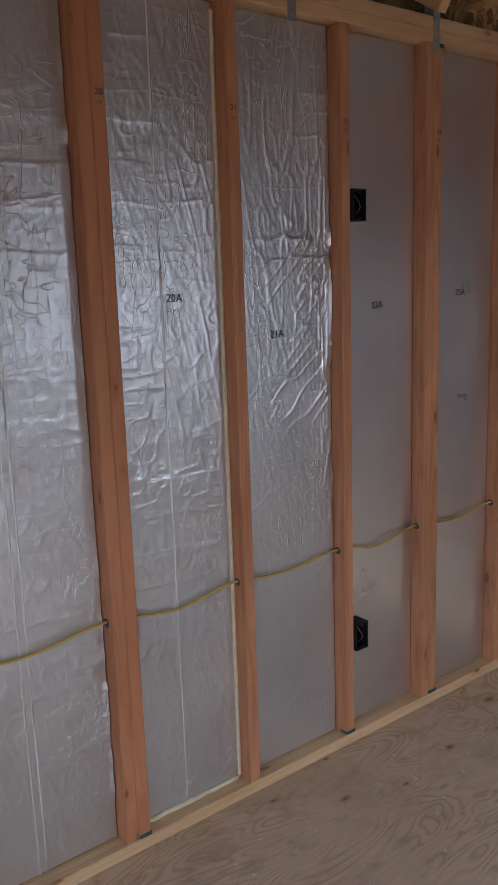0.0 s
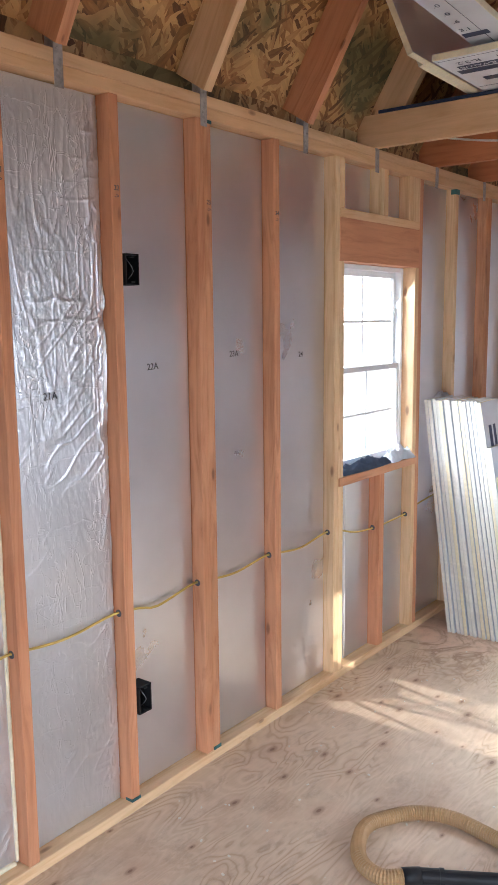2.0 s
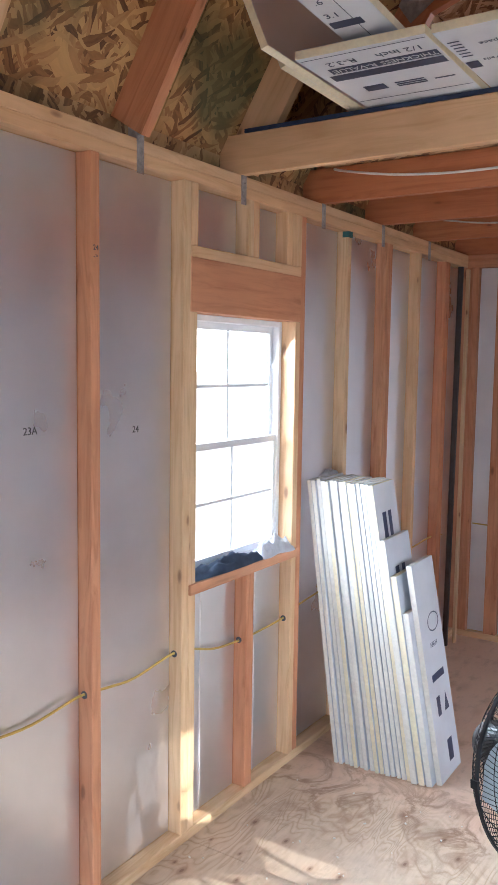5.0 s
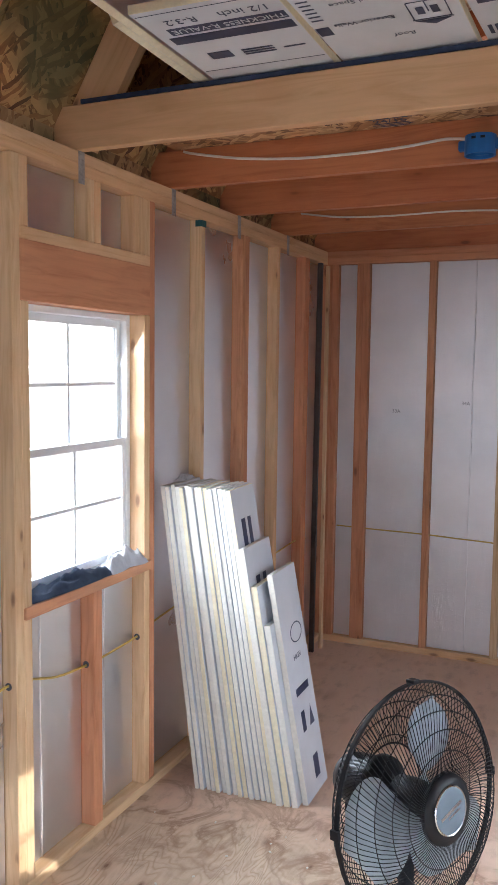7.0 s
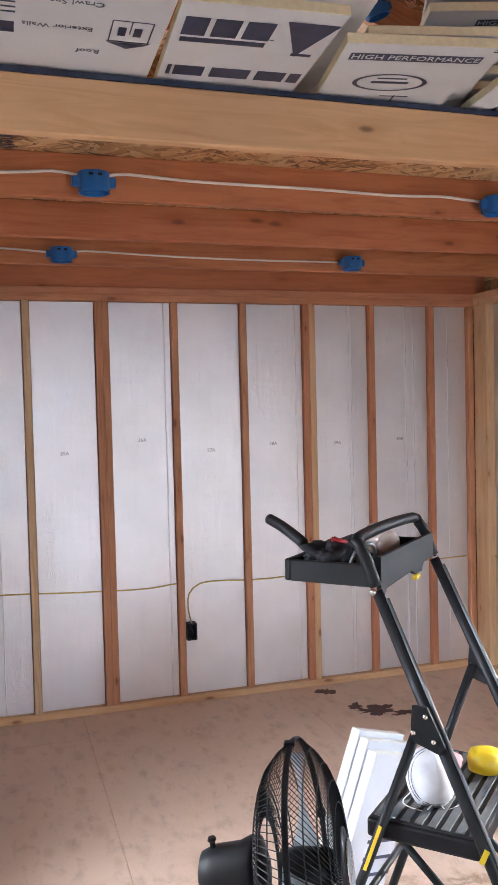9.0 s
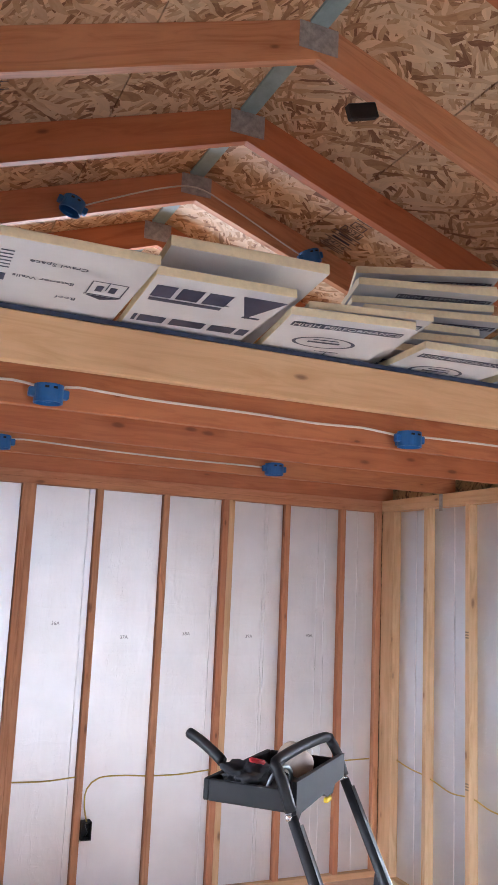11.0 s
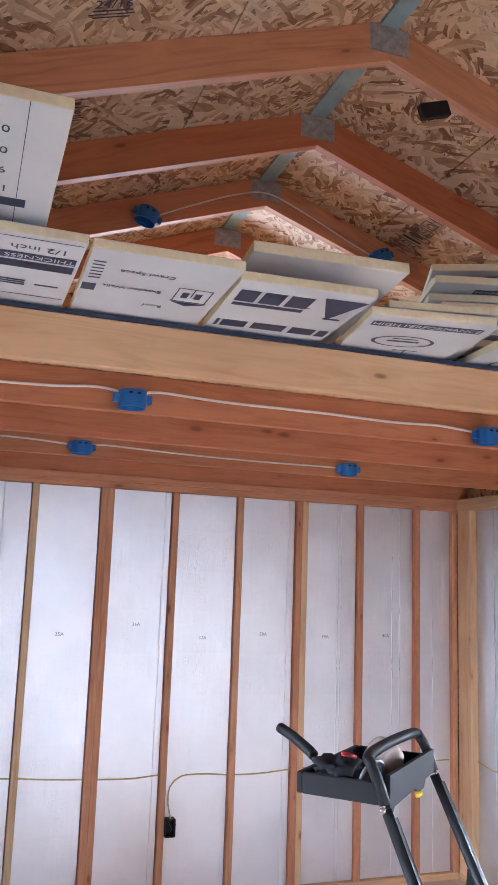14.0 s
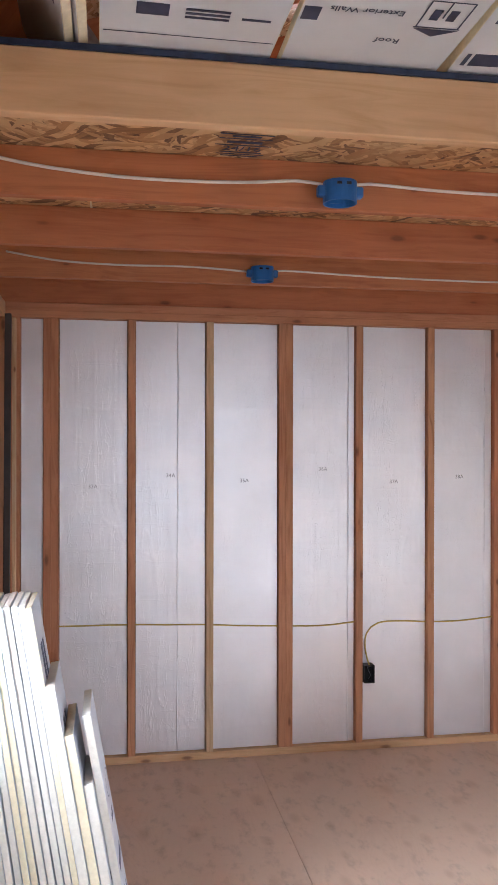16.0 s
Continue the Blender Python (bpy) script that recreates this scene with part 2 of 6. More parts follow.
def foil_material(name, crinkle, rough, base, fold):
    """Aluminium foil facing with fine wrinkles and long folds."""
    m, nt, b = material(name, rough, 0.92)
    rnd, shift = random_shift(nt)
    big = node(nt, "ShaderNodeTexNoise", {"Vector": coords(nt, (1, 1, 0.35), shift=shift), "Scale": 5.0, "Detail": 3.0, "Distortion": 0.8}).outputs["Fac"]
    def creases(scale, rot, width):
        n = node(nt, "ShaderNodeTexNoise", {"Vector": coords(nt, scale, rot, shift=shift), "Scale": 1.0, "Detail": 2.5, "Distortion": 0.6}).outputs["Fac"]
        d = math_node(nt, "ABSOLUTE", math_node(nt, "SUBTRACT", n, 0.5))
        return node(nt, "ShaderNodeMapRange", {"Value": d, "From Min": 0.0, "From Max": width, "To Min": 1.0, "To Max": 0.0}).outputs[0]

    ridge = math_node(nt, "MAXIMUM", creases((26, 26, 4.0), (0, 0.25, 0), 0.012), math_node(nt, "MULTIPLY", creases((9, 9, 15), (0, 0.5, 0), 0.010), 0.7))
    v2 = node(nt, "ShaderNodeTexNoise", {"Vector": coords(nt, (60, 60, 22), (0, 0.25, 0), shift=shift), "Scale": 1.0, "Detail": 3.0, "Distortion": 1.0}).outputs["Fac"]
    where = ramp(nt, big, (0.42, grey(0.06)), (0.62, grey(1)))
    lz = node(nt, "ShaderNodeSeparateXYZ", {0: coords(nt, (1, 1, 1), (0, 0.03, 0), shift=shift)}).outputs[2]
    saw = math_node(nt, "ABSOLUTE", math_node(nt, "SUBTRACT", math_node(nt, "FRACT", math_node(nt, "MULTIPLY", math_node(nt, "ADD", lz, math_node(nt, "MULTIPLY", big, 0.07)), 4.9)), 0.5))
    hline = node(nt, "ShaderNodeMapRange", {"Value": saw, "From Min": 0.0, "From Max": 0.02, "To Min": 0.15 * crinkle, "To Max": 0.0}).outputs[0]
    patchy = node(nt, "ShaderNodeTexNoise", {"Vector": coords(nt, (4, 4, 6), shift=shift), "Scale": 1.0, "Detail": 2.0}).outputs["Fac"]
    hline = math_node(nt, "MULTIPLY", hline, ramp(nt, patchy, (0.36, grey(0)), (0.52, grey(1))))
    h = math_node(nt, "ADD", math_node(nt, "MULTIPLY", math_node(nt, "MULTIPLY", ridge, where), 0.55 * crinkle), math_node(nt, "MULTIPLY", v2, 0.3 * crinkle))
    h = math_node(nt, "ADD", h, hline)
    h = math_node(nt, "ADD", h, math_node(nt, "MULTIPLY", big, fold))
    bump(nt, b, h, 0.6, 0.006)
    dull = node(nt, "ShaderNodeTexNoise", {"Vector": coords(nt, (3, 3, 3), shift=shift), "Scale": 1.0, "Detail": 5.0}).outputs["Fac"]
    nt.links.new(ramp(nt, dull, (0.3, tuple(c * 0.88 for c in base)), (0.7, base)), b.inputs["Base Color"])
    nt.links.new(node(nt, "ShaderNodeMapRange", {"Value": dull, "To Min": rough - 0.06, "To Max": rough + 0.1}).outputs[0], b.inputs["Roughness"])
    return m


FOIL = foil_material("foil_smooth", 0.0, 0.28, (0.78, 0.78, 0.82), 0.0)
FOIL_CRINKLED = foil_material("foil_crinkled", 0.6, 0.34, (0.74, 0.76, 0.80), 0.1)
FOIL_CRINKLED.node_tree.nodes["Principled BSDF"].inputs["Metallic"].default_value = 0.85
# whiter foil for the folds: the glare on a crease put into its colour
FOIL_GLARE = foil_material("foil_crease_glare", 0.3, 0.55, (0.92, 0.92, 0.94), 0.2)
FOIL_DULL = foil_material("dull_foil", 0.3, 0.6, (0.86, 0.86, 0.87), 0.3)
FOIL_DULL.node_tree.nodes["Principled BSDF"].inputs["Metallic"].default_value = 0.25
FOIL_END = foil_material("foil_pale", 0.3, 0.42, (0.90, 0.89, 0.91), 0.2)


def plain(name, color, rough=0.5, metal=0.0, vary=0.12, scale=14.0, relief=0.1):
    m, nt, b = material(name, rough, metal)
    n = node(nt, "ShaderNodeTexNoise", {"Vector": coords(nt), "Scale": scale, "Detail": 5.0, "Roughness": 0.6}).outputs["Fac"]
    nt.links.new(ramp(nt, n, (0.3, tuple(c * (1 - vary) for c in color)), (0.7, tuple(min(1, c * (1 + vary * 0.5)) for c in color))), b.inputs["Base Color"])
    bump(nt, b, n, relief, 0.001)
    return m


FACE_WHITE = plain("printed_facer_white", (0.64, 0.66, 0.70), 0.5, 0.0, 0.07, 6)
FOAM = plain("foam_edge_cream", (0.76, 0.69, 0.50), 0.8, 0.0, 0.1, 60, 0.4)
FOAM_WHITE = plain("foam_edge_white", (0.73, 0.71, 0.64), 0.8, 0.0, 0.1, 60, 0.4)
INK = plain("navy_ink", (0.035, 0.045, 0.10), 0.5, 0, 0.2, 30)
STAMP = plain("faded_stamp_ink", (0.27, 0.19, 0.11), 0.6, 0, 0.3, 60)
PEN_FAINT = plain("faded_marker_ink", (0.24, 0.23, 0.25), 0.5)
PEN = plain("marker_ink", (0.07, 0.07, 0.08), 0.5)
BLACK = plain("black_plastic", (0.013, 0.013, 0.015), 0.45, 0, 0.3)
BLACK_MATTE = plain("matte_black_plastic", (0.012, 0.012, 0.013), 0.75, 0, 0.3)
BLACK_METAL = plain("black_painted_steel", (0.014, 0.015, 0.017), 0.45, 0.0, 0.3)
GREY_METAL = plain("worn_grey_steel", (0.20, 0.21, 0.22), 0.4, 0.6, 0.25)
GALV = plain("galvanised_steel", (0.42, 0.40, 0.40), 0.5, 0.35, 0.35, 40)
BLUE = plain("blue_plastic", (0.02, 0.14, 0.42), 0.4, 0, 0.2)
YELLOW_CABLE = plain("yellow_cable", (0.56, 0.41, 0.10), 0.45, 0, 0.15)
WHITE_CABLE = plain("white_cable", (0.75, 0.73, 0.68), 0.45, 0, 0.08)
VINYL = plain("white_vinyl", (0.80, 0.81, 0.82), 0.4, 0, 0.04)
NAVY_EDGE = plain("dark_blue_edge", (0.025, 0.04, 0.09), 0.6, 0, 0.4, 30)
RIDGE = plain("blue_ridge_vent", (0.33, 0.47, 0.52), 0.6, 0, 0.25, 12)
HOSE = plain("tan_hose", (0.40, 0.245, 0.115), 0.5, 0, 0.15)
NAVY_CLOTH = plain("navy_cloth", (0.06, 0.085, 0.14), 0.9, 0, 0.35, 25, 0.6)
BLACK_CLOTH = plain("black_cloth", (0.018, 0.018, 0.022), 0.9, 0, 0.35, 25, 0.6)
WHITE_CLOTH = plain("white_cloth", (0.72, 0.72, 0.74), 0.9, 0, 0.12, 25, 0.5)
BLADE = plain("pale_grey_plastic", (0.48, 0.53, 0.56), 0.4, 0, 0.06)
BADGE = plain("grey_blue_badge", (0.20, 0.26, 0.31), 0.35, 0.3, 0.1)
CHROME = plain("bright_steel", (0.7, 0.7, 0.7), 0.22, 1.0, 0.1)
YELLOW = plain("yellow_plastic", (0.70, 0.50, 0.02), 0.4, 0, 0.1)
RED = plain("red_plastic", (0.55, 0.03, 0.04), 0.4, 0, 0.1)
PINK = plain("pink_plastic", (0.62, 0.30, 0.32), 0.5, 0, 0.15)
SKIN_CUP = plain("beige_cup", (0.62, 0.50, 0.44), 0.6, 0, 0.15)
BLOCKER = plain("sun_blocker_tan", (0.45, 0.40, 0.33), 0.8, 0, 0.2)
EARTH = plain("dry_ground", (0.55, 0.53, 0.48), 0.95, 0, 0.3, 0.6)
# emissive white for the backdrop sheet, in place of a bright sky
BACKDROP_GLOW, glow_nodes, glow_shader = material("glowing_backdrop", 1.0)
glow_shader.inputs["Base Color"].default_value = (0.8, 0.8, 0.8, 1)
glow_shader.inputs["Emission Color"].default_value, glow_shader.inputs["Emission Strength"].default_value = (0.93, 0.97, 1.0, 1), 3.2
DARK_STEEL = plain("dark_strip", (0.05, 0.038, 0.034), 0.5, 0, 0.3)
FOAM_BEAD = plain("spray_foam", (0.78, 0.70, 0.52), 0.85, 0, 0.15, 40, 0.8)
TREAD = plain("grey_rubber_tread", (0.10, 0.105, 0.11), 0.75, 0, 0.2, 40)


for m_ in (BLACK, BLACK_METAL, BLACK_MATTE):
    m_.node_tree.nodes["Principled BSDF"].inputs["Specular IOR Level"].default_value = 0.28


def glass_material():
    m, nt, b = material("window_glass", 0.02)
    b.inputs["Transmission Weight"].default_value, b.inputs["IOR"].default_value = 1.0, 1.45
    b.inputs["Base Color"].default_value = (0.97, 0.98, 0.98, 1)
    return m


GLASS = glass_material()


# ---- mesh helpers ----
def cube(bm, x0, x1, y0, y1, z0, z1, m=None):
    vs = [bm.verts.new((x, y, z)) for x in (x0, x1) for y in (y0, y1) for z in (z0, z1)]
    for f in ((0, 1, 3, 2), (4, 6, 7, 5), (0, 4, 5, 1), (2, 3, 7, 6), (0, 2, 6, 4), (1, 5, 7, 3)):
        bm.faces.new([vs[i] for i in f])
    if m is not None:
        bmesh.ops.transform(bm, matrix=m, verts=vs)
    return vs


def finish(name, bm, mat, smooth=False):
    me = bpy.data.meshes.new(name)
    bmesh.ops.recalc_face_normals(bm, faces=bm.faces)
    bm.to_mesh(me)
    bm.free()
    me.materials.append(mat)
    if smooth:
        me.polygons.foreach_set("use_smooth", [True] * len(me.polygons))
    return me


def part(name, data, mat=None, parent=None, label="", m=None, smooth=False):
    """One mesh object from a bmesh or a ready mesh, under a thing or part."""
    if isinstance(data, bmesh.types.BMesh):
        data = finish(name, data, mat, smooth)
    ob = new(name, data)
    if m is not None:
        ob.matrix_world = m
    if parent is not None:
        ob.parent = parent
        ob.matrix_parent_inverse = parent.matrix_world.inverted()
    if label:
        tagged(ob, label)
    return ob


def boxed(size, bevel=0.0025, seg=1):
    bm = bmesh.new()
    cube(bm, 0, size[0], 0, size[1], 0, size[2])
    if bevel:
        bmesh.ops.bevel(bm, geom=list(bm.edges), offset=bevel, segments=seg, affect="EDGES", profile=0.5)
    return bm


LUMBER = {}


def lumber(length, a, b, mat):
    """A board along its own x from 0 to length, a across y, b across z."""
    key = (round(length, 3), round(a, 3), round(b, 3), mat.name)
    if key not in LUMBER:
        bm = boxed((length, a, b))
        bmesh.ops.translate(bm, verts=bm.verts, vec=(0, -a / 2, -b / 2))
        LUMBER[key] = finish("lumber", bm, mat)
    return LUMBER[key]


def upright(name, x, y, z0, z1, a, b, mat, parent, label=""):
    """A vertical board; a across world x, b across world y, centred on x, y."""
    return part(name, lumber(z1 - z0, a, b, mat), None, parent, label, Matrix.Translation((x, y, z0)) @ Matrix(((0, -1, 0, 0), (0, 0, 1, 0), (1, 0, 0, 0), (0, 0, 0, 1))))


def along_x(name, x0, x1, y, z, a, b, mat, parent, label=""):
    return part(name, lumber(x1 - x0, a, b, mat), None, parent, label, pose(x0, y, z))


def along_y(name, y0, y1, x, z, a, b, mat, parent, label=""):
    return part(name, lumber(y1 - y0, a, b, mat), None, parent, label, pose(x, y0, z, 0, 0, 90))


def tube(bm, pts, radius, n=8, rib=0.0, pitch=0.0):
    """A round tube along points; rib: ring height of a corrugated hose."""
    pts = [Vector(p) for p in pts]
    rings, up = [], Vector((0, 0, 1))
    for i, p in enumerate(pts):
        d = (pts[min(i + 1, len(pts) - 1)] - pts[max(i - 1, 0)]).normalized()
        side = d.cross(up)
        if side.length < 1e-3:
            side = d.cross(Vector((0, 1, 0)))
        side.normalize()
        top = side.cross(d)
        r = radius + (rib if i % 2 else 0.0)
        rings.append([bm.verts.new(p + r * (math.cos(k * math.tau / n) * side + math.sin(k * math.tau / n) * top)) for k in range(n)])
    for a, b in zip(rings, rings[1:]):
        for k in range(n):
            bm.faces.new((a[k], a[(k + 1) % n], b[(k + 1) % n], b[k]))
    bm.faces.new(rings[0][::-1])
    bm.faces.new(rings[-1])


def smooth_path(pts, step=0.03):
    """A Catmull-Rom line through points, sampled about every step."""
    pts = [Vector(p) for p in pts]
    ext = [pts[0] * 2 - pts[1]] + pts + [pts[-1] * 2 - pts[-2]]
    out = []
    for i in range(1, len(ext) - 2):
        p0, p1, p2, p3 = ext[i - 1:i + 3]
        n = max(2, int((p2 - p1).length / step))
        for k in range(n):
            t = k / n
            out.append(0.5 * (2 * p1 + (p2 - p0) * t + (2 * p0 - 5 * p1 + 4 * p2 - p3) * t * t + (3 * p1 - p0 - 3 * p2 + p3) * t ** 3))
    return out + [pts[-1]]


def ring(bm, radius, wire, centre=(0, 0, 0), n=48, k=6, m=None):
    vs = []
    for i in range(n):
        a = i * math.tau / n
        vs.append([bm.verts.new((centre[0] + (radius + wire * math.cos(j * math.tau / k)) * math.cos(a), centre[1] + (radius + wire * math.cos(j * math.tau / k)) * math.sin(a), centre[2] + wire * math.sin(j * math.tau / k))) for j in range(k)])
    for i in range(n):
        for j in range(k):
            bm.faces.new((vs[i][j], vs[(i + 1) % n][j], vs[(i + 1) % n][(j + 1) % k], vs[i][(j + 1) % k]))
    if m is not None:
        bmesh.ops.transform(bm, matrix=m, verts=[v for r in vs for v in r])


def lathe(bm, profile, n=40, capped=True):
    rows = [[bm.verts.new((r * math.cos(i * math.tau / n), r * math.sin(i * math.tau / n), z)) for i in range(n)] for r, z in profile]
    for a, b in zip(rows, rows[1:]):
        for i in range(n):
            bm.faces.new((a[i], a[(i + 1) % n], b[(i + 1) % n], b[i]))
    if capped:
        bm.faces.new(rows[0][::-1])
        bm.faces.new(rows[-1])


def words(text, size, thick=0.0006):
    """A mesh of the built-in font, centred, in its own xy plane."""
    cu = bpy.data.curves.new("writing", "FONT")
    cu.body, cu.size, cu.extrude, cu.align_x, cu.align_y, cu.resolution_u = text, size, thick, "CENTER", "CENTER", 2
    tmp = bpy.data.objects.new("writing", cu)
    scene.collection.objects.link(tmp)
    me = bpy.data.meshes.new_from_object(tmp.evaluated_get(bpy.context.evaluated_depsgraph_get()))
    bpy.data.objects.remove(tmp)
    bpy.data.curves.remove(cu)
    return me


def structure(name, label, data=None, mat=None):
    ob = part(name, data, mat) if data is not None else new(name)
    return tagged(ob, label, kind="structure")


# ---- plan, in metres ----
WL, WR, WE, WB = 1.742, -2.03, 6.0, -1.55      # inner stud faces: window wall, opposite wall, end wall, rear wall
D, T = 0.089, 0.038                            # stud section
H = 2.29                                       # underside of the top plates
PLATE = 2.366                                  # top of the double plate
FOIL_AT = 0.055                                # foil behind the stud face
MID = (WL + WR) / 2 - 0.02

# ---- floor and ground ----
bm = bmesh.new()
cube(bm, WB - 0.1, WE + 0.1, WR - 0.1, WL + 0.1, -0.16, -0.0205)
floor = structure("floor", "raw plywood subfloor with knots, dirt and brown stains", bm, FLOOR)
for i in range(4):
    for j in range(-1, 3):
        x0, y0 = WB - 0.1 + i * 2.44 - (1.22 if j % 2 else 0), -2.0 + 0.012 + j * 1.22 + 0.02
        x1, y1 = min(x0 + 2.4385, WE + 0.1), WL + 0.1 if j == 2 else y0 + 1.2185
        x0, y0 = max(x0, WB - 0.1), max(y0, WR - 0.1)
        if x1 - x0 > 0.1 and y1 - y0 > 0.1:
            part("plywood_sheet", boxed((x1 - x0, y1 - y0, 0.02), 0.001), FLOOR, floor, m=pose(x0, y0, -0.02))
bm = bmesh.new()
cube(bm, -400, 400, -400, 400, -0.6, -0.45)
structure("ground", "bare dry pale ground outside the shed", bm, EARTH)
# unseen block, added only to stop sun entering the south doorway
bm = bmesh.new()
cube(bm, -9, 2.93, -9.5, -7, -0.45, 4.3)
structure("outbuilding_wall", "unseen plain block added to keep the sun out of the doorway", bm, BLOCKER)
# added glowing sheet: whitens the window view and lights the room through it
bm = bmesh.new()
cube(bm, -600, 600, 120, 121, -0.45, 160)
structure("backdrop", "glowing white sheet standing in for the bright sky beyond the window", bm, BACKDROP_GLOW)


# ---- walls ----
def sheathing(bm, axis, at, lo, hi, z0, z1, hole=None):
    """Sheathing behind the studs, with one rectangular opening."""
    spans = [(lo, hi, z0, z1)] if hole is None else [(lo, hole[0], z0, z1), (hole[1], hi, z0, z1), (hole[0], hole[1], z0, hole[2]), (hole[0], hole[1], hole[3], z1)]
    for a, b, c, d in spans:
        if b - a > 0.01 and d - c > 0.01:
            if axis == "y":
                cube(bm, a, b, min(at, at + 0.02), max(at, at + 0.02), c, d)
            else:
                cube(bm, min(at, at + 0.02), max(at, at + 0.02), a, b, c, d)


WIN = (3.257, 3.921, 0.93, 1.866)
bm = bmesh.new()
sheathing(bm, "y", WL + D + 0.001, WB - 0.1, WE + 0.1, -0.1, 2.45, WIN)
wall_window = structure("wall_north", "open stud wall with foil-faced insulation between the studs", bm, OSB_WALL)
bm = bmesh.new()
sheathing(bm, "y", WR - D - 0.021, WB - 0.1, 2.6, -0.1, 2.45, (-0.15, 1.45, 0.0, 2.02))
sheathing(bm, "y", WR - D - 0.021, 2.6, WE + 0.1, -0.1, 2.45, (3.0, 3.5, 0.93, 1.866))
wall_south = structure("wall_south", "open stud wall of pale pine with foil insulation", bm, OSB_WALL)
bm = bmesh.new()
sheathing(bm, "x", WE + D + 0.001, WR - D, WL + D, -0.1, 3.9, (-0.65, 0.40, 2.66, 3.2))
wall_end = structure("wall_east", "end stud wall with pale foil insulation boards", bm, OSB_WALL)
bm = bmesh.new()
sheathing(bm, "x", WB - D - 0.021, WR - D, WL + D, -0.1, 3.9, (-1.3, 0.3, 0.0, 2.02))
wall_rear = structure("wall_west", "rear stud wall with foil insulation", bm, OSB_WALL)

# plates
for y, wall, mat in ((WL + D / 2, wall_window, PINE), (WR - D / 2, wall_south, PINE)):
    along_x("top_plate", WB, WE + D, y, H + T / 2, D, T, mat, wall)
    along_x("upper_top_plate", WB, WE + D, y, H + T * 1.5, D, T, mat, wall)
for x0, x1 in ((WB, WE + D),):
    along_x("bottom_plate", x0, x1, WL + D / 2, T / 2, D, T, PINE, wall_window)
along_x("bottom_plate", WB, -0.15, WR - D / 2, T / 2, D, T, PINE, wall_south)
along_x("bottom_plate", 1.45, WE + D, WR - D / 2, T / 2, D, T, PINE, wall_south)
along_x("header", -0.15, 1.45, WR - D / 2, 2.155, D, 0.27, PINE, wall_south)
along_y("bottom_plate", WR, WL, WE + D / 2, T / 2, D, T, PINE, wall_end)
along_y("top_plate", WR, WL, WE + D / 2, H + T / 2, D, T, FIR, wall_end)
along_y("upper_top_plate", WR, WL, WE + D / 2, H + T * 1.5, D, T, FIR, wall_end)
along_y("top_plate", WR, WL, WB - D / 2, H + T / 2, D, T, FIR, wall_rear)
along_y("header", -1.3, 0.3, WB - D / 2, 2.155, D, 0.27, PINE, wall_rear)
for y0, y1 in ((WR, -1.3), (0.3, WL)):
    along_y("bottom_plate", y0, y1, WB - D / 2, T / 2, D, T, PINE, wall_rear)


def field(u, v, su, sv, seed):
    """Smooth value noise on arrays of places u, v; su, sv: size of a bump in metres."""
    lattice = np.random.RandomState(seed).rand(64, 64)
    p, q = u / su + 7.3, v / sv + 3.1
    i, j = np.floor(p).astype(int), np.floor(q).astype(int)
    f, g = p - i, q - j
    f, g = f * f * (3 - 2 * f), g * g * (3 - 2 * g)
    at = lambda a, b: lattice[a % 64, b % 64]
    return (at(i, j) * (1 - f) + at(i + 1, j) * f) * (1 - g) + (at(i, j + 1) * (1 - f) + at(i + 1, j + 1) * f) * g


def creased(n, width):
    return np.clip(1 - np.abs(n - 0.5) / width, 0, 1)


